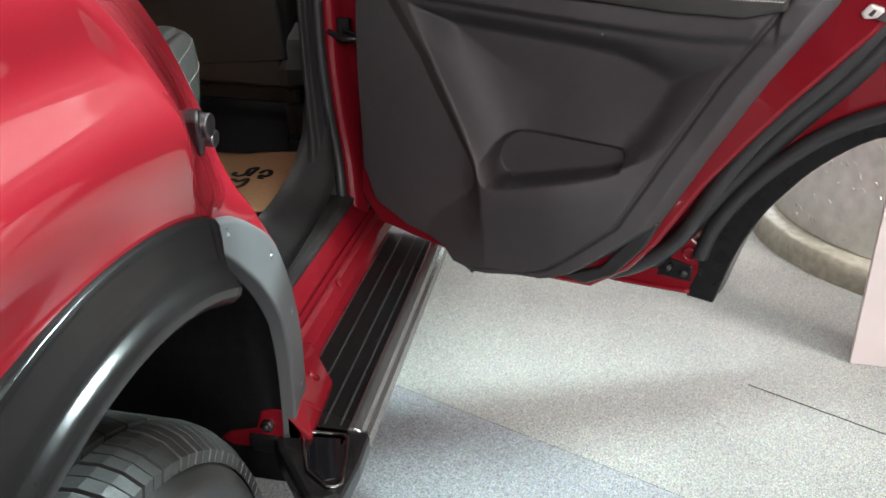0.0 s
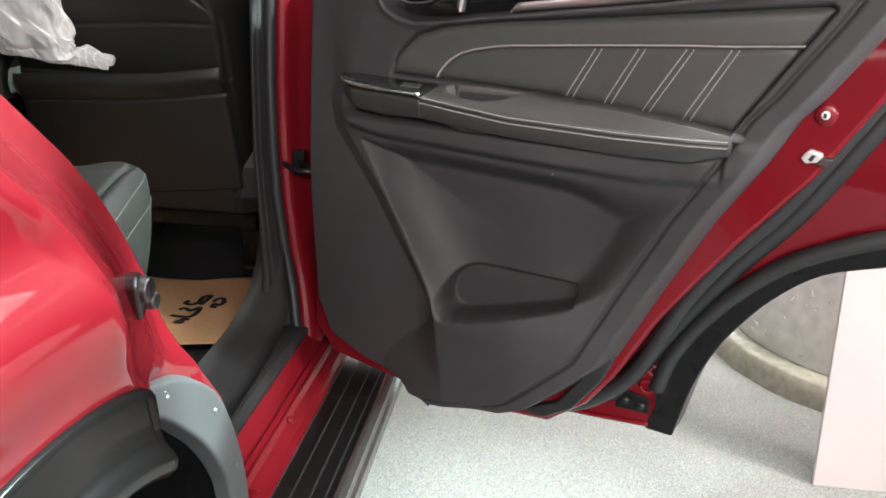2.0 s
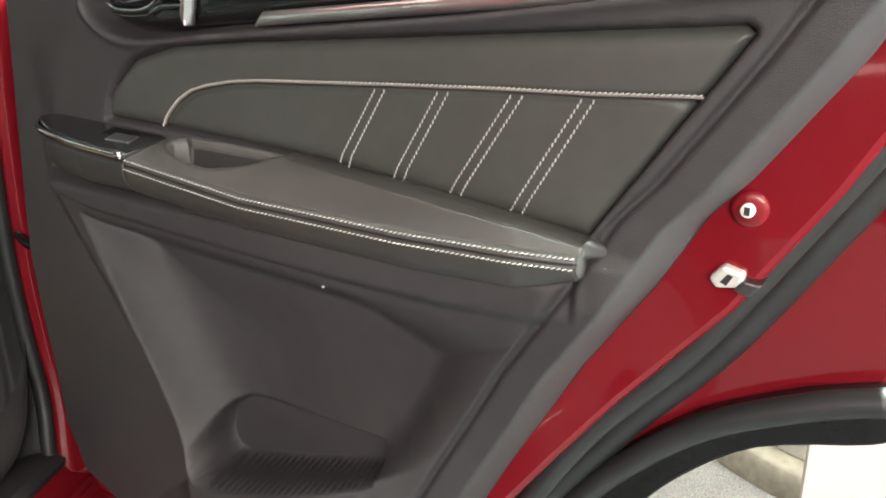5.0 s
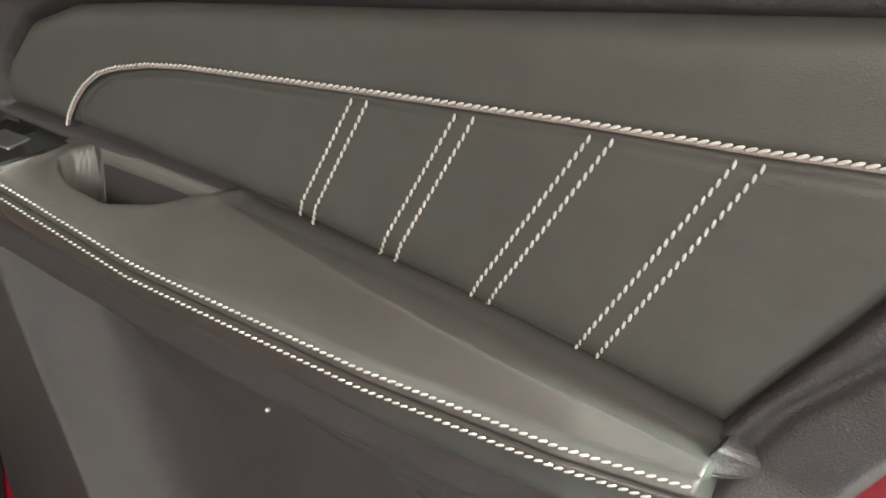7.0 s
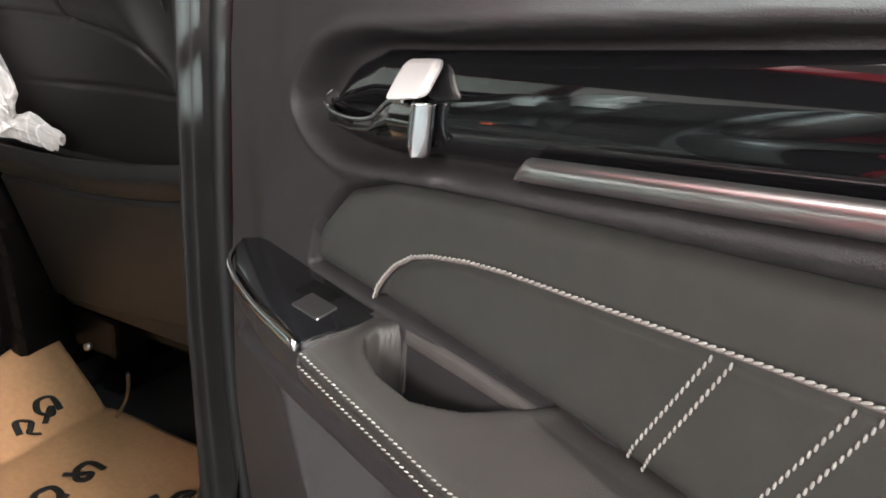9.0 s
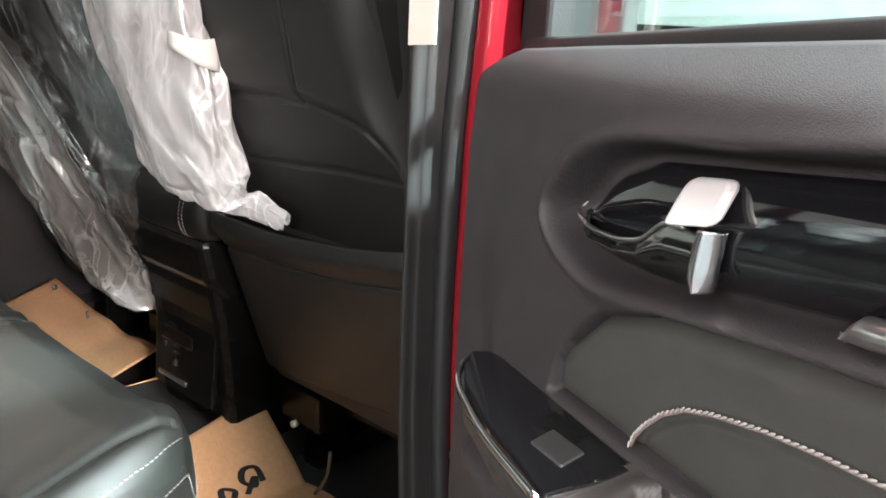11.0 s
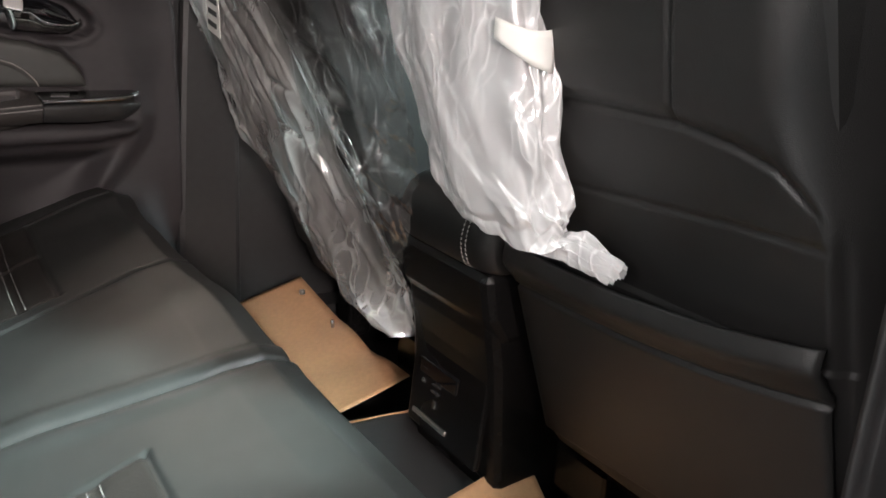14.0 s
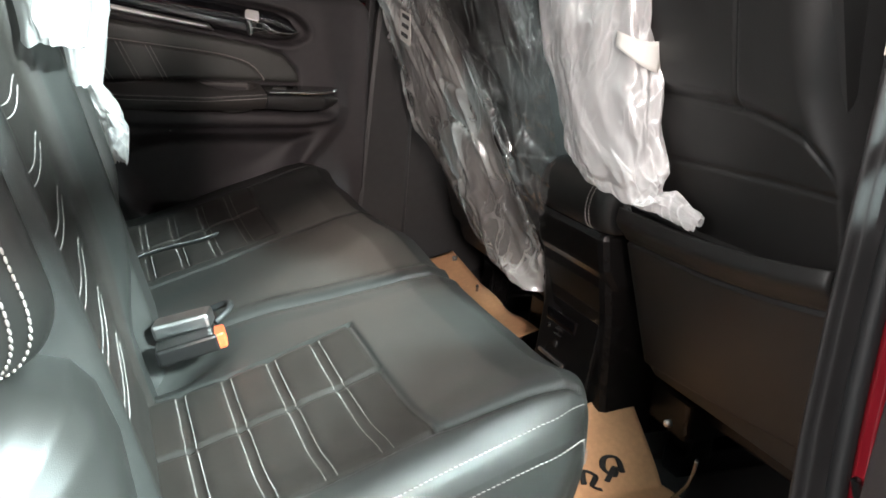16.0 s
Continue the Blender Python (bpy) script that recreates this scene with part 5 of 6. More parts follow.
def make_running_board():
    rb = thing("running_board", "black ribbed running board with a silver outer rail", "running board")
    attach("tread_plate", box(-0.345, -0.222, 0.66, 2.3, 0.405, 0.432), PLASTIC, rb, "black step surface", edge=0.004)
    for x in (-0.312, -0.286, -0.259, -0.238):
        attach("rib", box(x - 0.0012, x + 0.0012, 0.70, 2.3, 0.431, 0.4336), RIB, rb, "thin grey rib")
    prof = [(-0.228, 0.425), (-0.226, 0.4365), (-0.217, 0.4385), (-0.209, 0.434), (-0.2065, 0.424), (-0.201, 0.420), (-0.198, 0.408), (-0.205, 0.385), (-0.228, 0.38)]
    attach("outer_rail", slab(prof, lambda a, b, d: (a, d, b), 0.69, 2.3), SILVER, rb, "brushed silver outer rail", edge=0.002)
    attach("inner_rail", box(-0.3445, -0.338, 0.74, 2.3, 0.428, 0.4405), SATIN, rb, "thin silver inner rail", edge=0.001)
    tip = [(-0.335, 0.70), (-0.198, 0.70), (-0.197, 0.640), (-0.202, 0.575), (-0.216, 0.560), (-0.240, 0.560), (-0.300, 0.640)]
    cap = attach("end_cap", slab(tip, lambda a, b, d: (a, b, d), 0.395, 0.432), PLASTIC, rb, "black end cap", edge=0.008)
    loop = [(-0.279, 0.672), (-0.275, 0.678), (-0.228, 0.681), (-0.222, 0.676), (-0.214, 0.640), (-0.207, 0.592), (-0.212, 0.585), (-0.222, 0.584), (-0.252, 0.606), (-0.279, 0.672)]
    pts = [Vector((x, y, 0.4335)) for x, y in loop]
    pts = [p.lerp(q, k / 3) for p, q in zip(pts, pts[1:]) for k in range(3)] + [pts[-1]]
    v, f = tube(pts, 0.0026, 8, caps=False)
    attach("cap_rim", mesh_from("rim", v, f), DARKCHROME, cap, "shiny rim of the end cap")
    attach("cap_pad", slab([(-0.272, 0.670), (-0.230, 0.674), (-0.216, 0.600), (-0.228, 0.594), (-0.250, 0.612)], lambda a, b, d: (a, b, d), 0.430, 0.4328), GLOSS, cap, edge=0.0006)
    attach("step_bracket", box(-0.42, -0.30, 1.0, 1.06, 0.36, 0.402), STEEL, rb)


make_running_board()


# ---- seats ----
def cushion_z(y):
    """Height of the rear cushion along its depth."""
    return lerp(y, (0.60, 0.70, 0.762, 0.87, 0.977, 1.06, 1.10, 1.128, 1.142, 1.148), (0.665, 0.688, 0.706, 0.745, 0.788, 0.820, 0.829, 0.820, 0.790, 0.750))


def rear_bench():
    b = thing("rear_bench_seat", "dark grey leather rear bench with quilted panels and white seams", "car seat")
    X0, X1 = -0.565, -1.80
    panels = ((-0.612, -0.918), (-1.362, -1.668))

    def top(s, t):
        x = X0 + (X1 - X0) * s
        y = 0.60 + 0.548 * t
        e = min(X0 - x, x - X1)
        side_drop = 0.040 * (1 - math.sqrt(max(0.0, 1 - (max(0.0, 0.040 - e) / 0.040) ** 2)))
        front_drop = 0.829 - cushion_z(y) if y > 1.10 else 0.0
        z = (0.829 if y > 1.10 else cushion_z(y)) - min(0.079, math.hypot(side_drop, front_drop))
        # front corners rounded in plan
        R = 0.085
        if e < R and y > 1.148 - R:
            p, q = (R - e) / R, (R - 1.148 + y) / R
            ex, ey = R - R * p * math.sqrt(1 - q * q / 2), R - R * q * math.sqrt(1 - p * p / 2)
            x = X0 - ex if x > CX else X1 + ex
            y = 1.148 - ey
        # pleat from the panel to the outer front corner
        for sx, px in ((1, -0.612), (-1, -1.668)):
            k = (y - 0.968) / 0.13
            if -0.05 < k < 1.1:
                z -= 0.005 * bulge(x - (px + sx * 0.014 * k), 0, 0.005) * sstep(k, -0.05, 0.1)
                z += 0.003 * bulge(x - (px + sx * (0.014 * k + 0.016)), 0, 0.010) * sstep(k, 0, 0.4)
        mid = abs(x - CX)
        z += 0.012 * bulge(mid, 0.52, 0.05) - 0.004
        for a, c in panels:
            inx = min(a - x, x - c)
            iny = min(0.968 - y, y - 0.60)
            p = min(inx, iny)
            z -= 0.002 * sstep(p, -0.006, 0.016)
            z -= 0.0022 * (bulge(inx, 0.0, 0.0034) if 0.60 < y < 0.972 else 0) + 0.0035 * (bulge(iny, 0.0, 0.0026) if inx > -0.004 else 0)
            if p > 0:
                z -= 0.005 * bulge(x, (a + c) / 2 - 0.024, 0.005)
                ph = (y - 0.922) / 0.0535
                z -= 0.003 * bulge((ph - round(ph)) * 0.0535, 0, 0.008)
                z += 0.001
        # gap between the seat portions and channel to the buckles
        gap = lerp(y, (0.80, 0.83, 0.909, 1.044, 1.096, 1.148), (-1.075, -1.06, -1.038, -0.989, -0.977, -0.975))
        z -= 0.009 * bulge(x, gap, 0.0040) * sstep(y, 0.79, 0.82)
        z += 0.005 * (bulge(x, gap - 0.02, 0.014) + 0.6 * bulge(x, gap + 0.02, 0.014)) * sstep(y, 0.80, 0.9)
        z -= 0.006 * bulge(x, -1.325, 0.0042) * sstep(y, 0.66, 0.72)
        z += 0.012 * bulge(mid, 0, 0.12) * sstep(y, 0.7, 0.9)
        z -= 0.036 * bulge(x, -0.992, 0.036) * bulge(y, 0.755, 0.055)
        z += 0.003 * noise.noise((x * 9, y * 9, 0.3))
        return (x, y, z)

    v, f = grid(top, 460, 210)
    cu = attach("cushion", mesh_from("cushion", v, f), LEATHER, b, "dark grey leather seat cushion")
    second_material(cu, PANELLEATHER, lambda q: q.y < 0.969 and any(c < q.x < a for a, c in panels))

    # skirt below the rim of the cushion
    rim = [Vector(top(0, k / 60)) for k in range(61)] + [Vector(top(k / 120, 1)) for k in range(1, 121)] + [Vector(top(1, 1 - k / 60)) for k in range(1, 61)]

    def skirt(s, t):
        i = s * (len(rim) - 1)
        j = min(int(i), len(rim) - 2)
        p = rim[j].lerp(rim[j + 1], i - j)
        n = Vector((p.x - CX, (p.y - 0.80) * 1.6, 0)).normalized()
        front = sstep(p.y, 1.06, 1.14)
        push = 0.004 * math.sin(math.pi * min(1, t * 2)) - (0.028 + 0.06 * front) * t ** 1.5
        return (p.x + n.x * push, p.y + n.y * push, p.z + (0.53 - p.z) * t)
    v, f = grid(skirt, 240, 16)
    attach("cushion_side", mesh_from("skirt", v, f), LEATHER, b, "leather side of the cushion")
    attach("cushion_base", box(X1 + 0.02, X0 - 0.03, 0.62, 1.02, 0.47, 0.66), CARPET, b)

    def on_top(x, y, lift=0.0012):
        s, t = (x - X0) / (X1 - X0), (y - 0.60) / 0.548
        q = top(s, t)
        return (q[0], q[1], q[2] + lift)

    for a, c in panels:
        mid = (a + c) / 2 - 0.024
        for k in range(-1, 5):
            y = 0.922 - 0.0535 * k if k >= 0 else None
            if y is None:
                continue
            for x0, x1 in ((a - 0.006, mid + 0.004), (mid - 0.004, c + 0.006)):
                pair = [[on_top(x0 + (x1 - x0) * i / 14, y + off) for i in range(15)] for off in (-0.0055, 0.0055)]
                v, f = stitches(pair, 0.0042, 0.0034, 0.00036)
                attach("double_seam", mesh_from("seam", v, f), THREAD, cu, "pair of white stitched seams")
    for line in ([on_top(X0 - 0.008, y, 0.0010) for y in np.linspace(0.66, 1.125, 80)], [Vector(skirt(k, 0.035)) + Vector((0.001, 0.001, 0)) for k in np.linspace(0.03, 0.285, 90)]):
        v, f = stitches([line], 0.0052, 0.0038, 0.00048)
        attach("edge_seam", mesh_from("seam", v, f), THREAD, cu, "white seam along the cushion edge")

    # backrest
    def back(s, t):
        x = X0 + (X1 - X0) * s
        z = 0.66 + 0.62 * t
        y = 0.705 - 0.33 * (z - 0.78)
        e = min(X0 - x, x - X1)
        mid = abs(x - CX)
        y += 0.006 * bulge(mid, 0.545, 0.02) - 0.05 * sstep(0.03 - e, 0, 0.03) ** 2
        y += (0.040 * sstep(z, 0.74, 0.92) * bulge(mid, 0.185, 0.036) + 0.026 * (1 - sstep(mid, 0.10, 0.14))) * (1 - 0.4 * sstep(z, 1.1, 1.28)) - 0.010 * bulge(mid, 0.135, 0.006)
        for a, c in panels:
            p = min(a - x, x - c)
            if p > -0.01:
                y -= 0.008 * sstep(p, -0.004, 0.01)
                ph = (z - 0.80) / 0.055
                y -= 0.0015 * bulge((ph - round(ph)) * 0.055, 0, 0.007) * sstep(p, 0, 0.01)
        y -= 0.02 * bulge(z, 1.28, 0.04)
        return (x, y, z)
    v, f = grid(back, 220, 70, True)
    bk = attach("backrest", mesh_from("back", v, f), LEATHER, b, "dark grey leather backrest with side bolsters", thick=0.004, offset=-1)
    second_material(bk, PANELLEATHER, lambda q: any(c < q.x < a for a, c in panels))
    attach("backrest_core", slab([(0.64, 0.62), (0.50, 1.27), (0.40, 1.27), (0.50, 0.62)], lambda a, z, d: (d, a - 0.01, z), X1 + 0.03, X0 - 0.03), BLACKLEATHER, b, edge=0.02)
    for a, c in panels:
        mid = (a + c) / 2 - 0.024
        for k in range(0, 8):
            z = 0.80 + 0.055 * k
            for x0, x1 in ((a - 0.035, c + 0.045),):
                pair = []
                for off in (-0.005, 0.005):
                    line = []
                    for i in range(25):
                        x = x0 + (x1 - x0) * i / 24
                        q = back((x - X0) / (X1 - X0), (z + off - 0.010 * math.sin(math.pi * i / 24) - 0.66) / 0.62)
                        line.append((q[0], q[1] + 0.0015, q[2]))
                    pair.append(line)
                v, f = stitches(pair, 0.0044, 0.0036, 0.00038)
                attach("double_seam", mesh_from("seam", v, f), THREAD, bk, "pair of white stitched seams")
    # side bolster beside the door opening and the padding below it
    def yfront(z):
        return 0.640 - 0.34 * (z - 0.975)

    def bolster(s, t):
        z = 0.912 + 0.36 * s ** 1.4
        a = 2 * math.pi * t
        k = min(1, (z - 0.912) / 0.07)
        r = 0.052 * math.sqrt(max(0.0004, 1 - (1 - k) ** 2))
        return (-0.532 + 0.9 * r * math.cos(a), yfront(z) - 0.078 + 1.5 * r * math.sin(a), z)
    v, f = grid(bolster, 44, 36, closed_v=True)
    bo = attach("side_bolster", mesh_from("bolster", v, f), LEATHER, b, "rounded dark leather side bolster")
    for da in (-0.10, 0.13):
        line = []
        for k in range(70):
            q = bolster(0.02 + 0.98 * k / 69, (0.80 + da) / (2 * math.pi))
            line.append((q[0] + 0.0012, q[1] + 0.001, q[2]))
        v, f = stitches([line], 0.0062, 0.0050, 0.0010)
        attach("edge_seam", mesh_from("seam", v, f), THREAD, bo, "white seam round the bolster")
    MY, MZ = (0.30, 0.58, 0.625, 0.650, 0.668, 0.684, 0.697, 0.712), (0.912, 0.915, 0.914, 0.905, 0.885, 0.845, 0.78, 0.62)
    def lowpad(s, t):
        y0, z0 = lerp(s, np.linspace(0, 1, 8), MY), lerp(s, np.linspace(0, 1, 8), MZ)
        g = 2 * t - 1
        fall = abs(g) ** 3.2
        return (-0.545 + 0.105 * g, y0 - 0.045 * fall, z0 - 0.075 * fall * (1 - 0.6 * s))
    v, f = grid(lowpad, 42, 26)
    attach("side_pad", mesh_from("lowpad", v, f), LEATHER, b, "rounded leather padding below the bolster", thick=0.004)
    # buckles
    def block(p0, p1, w, h, tip=1.0):
        """A flat bar from p0 to p1, w wide and h thick, narrowing to tip."""
        a, c = Vector(p0), Vector(p1)
        d = (c - a).normalized()
        side = d.cross(Vector((0, 0, 1))).normalized()
        up = side.cross(d)
        def to(p, q, k):
            wide = w * (1 if k < 0.5 else tip) / 2
            return a + (c - a) * k + side * (p * wide) + up * (q * h / 2)
        return slab([(-1, -1), (1, -1), (1, 1), (-1, 1)], to, 0.0, 1.0)

    bu = attach("buckle", block((-1.016, 0.740, 0.748), (-0.996, 0.808, 0.772), 0.036, 0.022), BUCKLE, b, "steel-grey seat belt buckle lying in its channel", edge=0.005)
    bu = attach("buckle", block((-0.972, 0.740, 0.732), (-0.965, 0.813, 0.755), 0.036, 0.023, 0.95), PLASTIC, b, "black seat belt buckle lying in its channel", edge=0.004)
    attach("release_button", block((-0.9665, 0.801, 0.7515), (-0.9645, 0.822, 0.758), 0.030, 0.0215), ORANGE, bu, "orange-red release button", edge=0.003)
    v, f = tube(smooth_line([(-1.085, 0.818, 0.748), (-1.07, 0.838, 0.762), (-1.05, 0.838, 0.761), (-1.035, 0.818, 0.748)], 6), 0.005, 8)
    attach("belt_loop", mesh_from("loop", v, f), RUBBER, b, "black belt webbing loop")
    v, f = grid(lambda s, t: (-1.29 - 0.05 * s + 0.02 * t, 0.70 + 0.16 * s, 0.742 + 0.045 * s + 0.005 * math.sin(5 * s) + 0.012 * t), 14, 3)
    attach("belt_webbing", mesh_from("belt", v, f), RUBBER, b, "black seat belt webbing", thick=0.002)
    return b


rear_bench()


def headrest_cover(name, label, x, y, z, w, h, tail):
    c = thing(name, label, "plastic cover", group="headrest covers")
    rng = random.Random(int(abs(x) * 1000))
    ph = rng.uniform(0, 9)
    def bag(s, t):
        a = 2 * math.pi * t
        r = lerp(s, (0, 0.1, 0.5, 0.75, 1), (0.25, 0.9, 1.0, 0.8, tail))
        wob = 1 + 0.14 * noise.noise((math.cos(a) * 1.5 + ph, math.sin(a) * 1.5, s * 5)) + 0.07 * noise.noise((math.cos(a) * 5, math.sin(a) * 5 + ph, s * 9))
        return (x + w * r * wob * math.cos(a) + 0.03 * s, y + 0.55 * w * r * wob * math.sin(a), z - h * s + 0.01 * noise.noise((a * 2, s * 4, ph)))
    v, f = grid(bag, 50, 60, closed_v=True)
    attach("film", mesh_from("film", v, f), FILMD, c)
    return c


headrest_cover("headrest_cover", "milky crumpled plastic bag over a rear headrest", -0.96, 0.635, 1.32, 0.085, 0.21, 0.7)
headrest_cover("headrest_cover", "crumpled plastic bag hanging from the middle rear headrest", -1.19, 0.665, 1.24, 0.055, 0.20, 0.6)
tail = thing("headrest_cover", "crumpled hanging tail of milky plastic film beside the backrest", "plastic cover", group="headrest covers")


def tail_film(s, t):
    c = Vector((lerp(s, (0, 0.4, 0.75, 1), (-1.31, -1.36, -1.40, -1.415)), lerp(s, (0, 0.4, 0.75, 1), (0.60, 0.65, 0.70, 0.715)), 1.16 - 0.27 * s))
    w = lerp(s, (0, 0.2, 0.5, 0.8, 1), (0.050, 0.034, 0.038, 0.046, 0.026))
    a = 2 * math.pi * t
    p = Vector((math.cos(a) * 1.2, math.sin(a) * 1.2, s * 5))
    wob = 1 + 0.35 * noise.noise(p * 1.5) + 0.18 * noise.noise(p * 4) + 0.12 * math.sin(6 * a + 6 * noise.noise(p))
    return c + Vector((w * wob * math.cos(a), 0.5 * w * wob * math.sin(a), 0.01 * noise.noise(p * 3)))


v, f = grid(tail_film, 60, 60, closed_v=True)
attach("film", mesh_from("tail", v, f), FILMD, tail)


def seat_back(name, label, cx, covered):
    """A front seat seen from behind: shell, side bolsters, map pocket."""
    st = thing(name, label, "car seat", group="front seats")
    sg = 1 if cx > CX else -1
    hw = 0.225

    def yback(z):
        return 1.395 - 0.34 * (z - 0.90)

    def shell(s, t):
        z = 0.66 + 0.77 * t
        wid = lerp(z, (0.66, 0.75, 0.95, 1.1, 1.25, 1.37, 1.43), (0.215, 0.225, 0.235, 0.236, 0.230, 0.20, 0.15))
        g = -1 + 2 * s
        x = cx + wid * (abs(g) ** 0.9) * (1 if g > 0 else -1)
        turn = 0.80 - 0.20 * sstep(z, 1.03, 1.14)
        y = yback(z) + 0.105 * (max(0.0, abs(g) - turn) / (1 - turn)) ** 1.9 + 0.006 * g * g
        if z > 0.93:
            y += 0.004
            arc = lerp(x - cx, (-0.203, -0.199, -0.189, -0.155, -0.12, -0.07, 0.07, 0.12, 0.155, 0.189, 0.199, 0.203), (1.02, 1.036, 1.056, 1.083, 1.094, 1.103, 1.103, 1.094, 1.083, 1.056, 1.036, 1.02))
            y += (0.005 * bulge(z - arc, 0, 0.0028) - 0.006 * sstep(z - arc, 0.0, 0.016) * (1 - sstep(z, 1.12, 1.3))) * (1 - sstep(abs(x - cx), 0.165, 0.203))
            y += 0.004 * bulge(x - cx, (0.062 + 0.11 * (z - 1.1)) * sg, 0.0026) * sstep(z, 1.100, 1.106)
            low = lerp((x - cx) * sg, (-0.19, -0.1, 0.1, 0.2), (1.016, 1.018, 1.030, 1.031))
            y += 0.003 * bulge(z - low, 0, 0.0026) * (1 - sstep(abs(x - cx), 0.185, 0.203))
        y += 0.006 * bulge(abs(x - cx), 0.203, 0.004) * (1 - sstep(z, 1.02, 1.06))
        return (x, y, z)
    v, f = grid(shell, 200, 260, True)
    attach("back_shell", mesh_from("shell", v, f), BLACKLEATHER, st, "black leather seat back with sewn seams")

    def pocket(s, t):
        x = cx - 0.205 * sg + 0.41 * sg * s
        zt = lerp(s, (0, 0.15, 0.5, 0.75, 1), (0.918, 0.925, 0.930, 0.938, 0.953))
        zb = lerp(s, (0, 0.5, 1), (0.675, 0.692, 0.715))
        z = zt + (zb - zt) * t
        d = 0.022 * math.sin(math.pi * min(1, max(0, s))) ** 0.5 * (1 - 0.7 * t) + 0.004
        roll = 0.013 * bulge(t, 0.06, 0.07)
        groove = 0.006 * bulge(t, 0.185, 0.012)
        return (x, yback(z) - d - roll + groove, z + 0.006 * bulge(t, 0.0, 0.03))
    v, f = grid(pocket, 60, 110, sg < 0)
    attach("map_pocket", mesh_from("pocket", v, f), BLACKLEATHER, st, "black leather map pocket with a padded hem", thick=0.008)
    attach("core", slab([(yback(0.66) + 0.02, 0.66), (yback(1.40) + 0.02, 1.40), (yback(1.40) + 0.10, 1.40), (yback(0.66) + 0.12, 0.66)], lambda a, z, d: (d, a, z), cx - 0.20, cx + 0.20), BLACKLEATHER, st, edge=0.03)
    attach("seat_cushion", box(cx - 0.245, cx + 0.245, 1.47, 1.98, 0.64, 0.80), BLACKLEATHER, st, "black leather seat cushion", edge=0.05)
    attach("seat_frame", box(cx - 0.20, cx + 0.20, 1.54, 1.95, 0.60, 0.645), PLASTIC, st, edge=0.006)
    for dx in (-0.19, 0.19):
        attach("seat_rail", box(cx + dx - 0.022, cx + dx + 0.022, 1.54, 1.98, 0.478, 0.52), STEEL, st, edge=0.004)
        attach("rail_foot", box(cx + dx - 0.028, cx + dx + 0.028, 1.55, 1.60, 0.50, 0.60), PLASTIC, st, edge=0.006)
    attach("recliner_box", box(cx - sg * 0.17 - 0.05, cx - sg * 0.17 + 0.05, 1.50, 1.57, 0.57, 0.64), PLASTIC, st, edge=0.008)
    v, f = tube(smooth_line([(cx - 0.03, 1.45, 0.60), (cx - 0.05, 1.46, 0.55), (cx - 0.09, 1.47, 0.50)], 5), 0.003, 6)
    attach("wire", mesh_from("wire", v, f), SILVER, st, "thin grey wire under the seat")
    v, f = tube([(cx - 0.035, 1.395, 0.662), (cx - 0.035, 1.388, 0.662)], 0.005, 10)
    attach("screw", mesh_from("screw", v, f), SATIN, st)
    hd = new("headrest")
    hd.parent = st
    attach("headrest_pad", box(cx - 0.13, cx + 0.13, 1.16, 1.26, 1.44, 1.575), BLACKLEATHER, hd, edge=0.04)
    for dx in (-0.06, 0.06):
        v, f = tube([(cx + dx, 1.23, 1.38), (cx + dx, 1.215, 1.46)], 0.006, 10)
        attach("headrest_post", mesh_from("post", v, f), CHROME, hd)
    return st


seat_back("front_seat", "black leather front seat back with a map pocket", -0.757, False)
seat_back("front_seat", "black leather front seat wrapped in clear plastic film", -1.523, True)


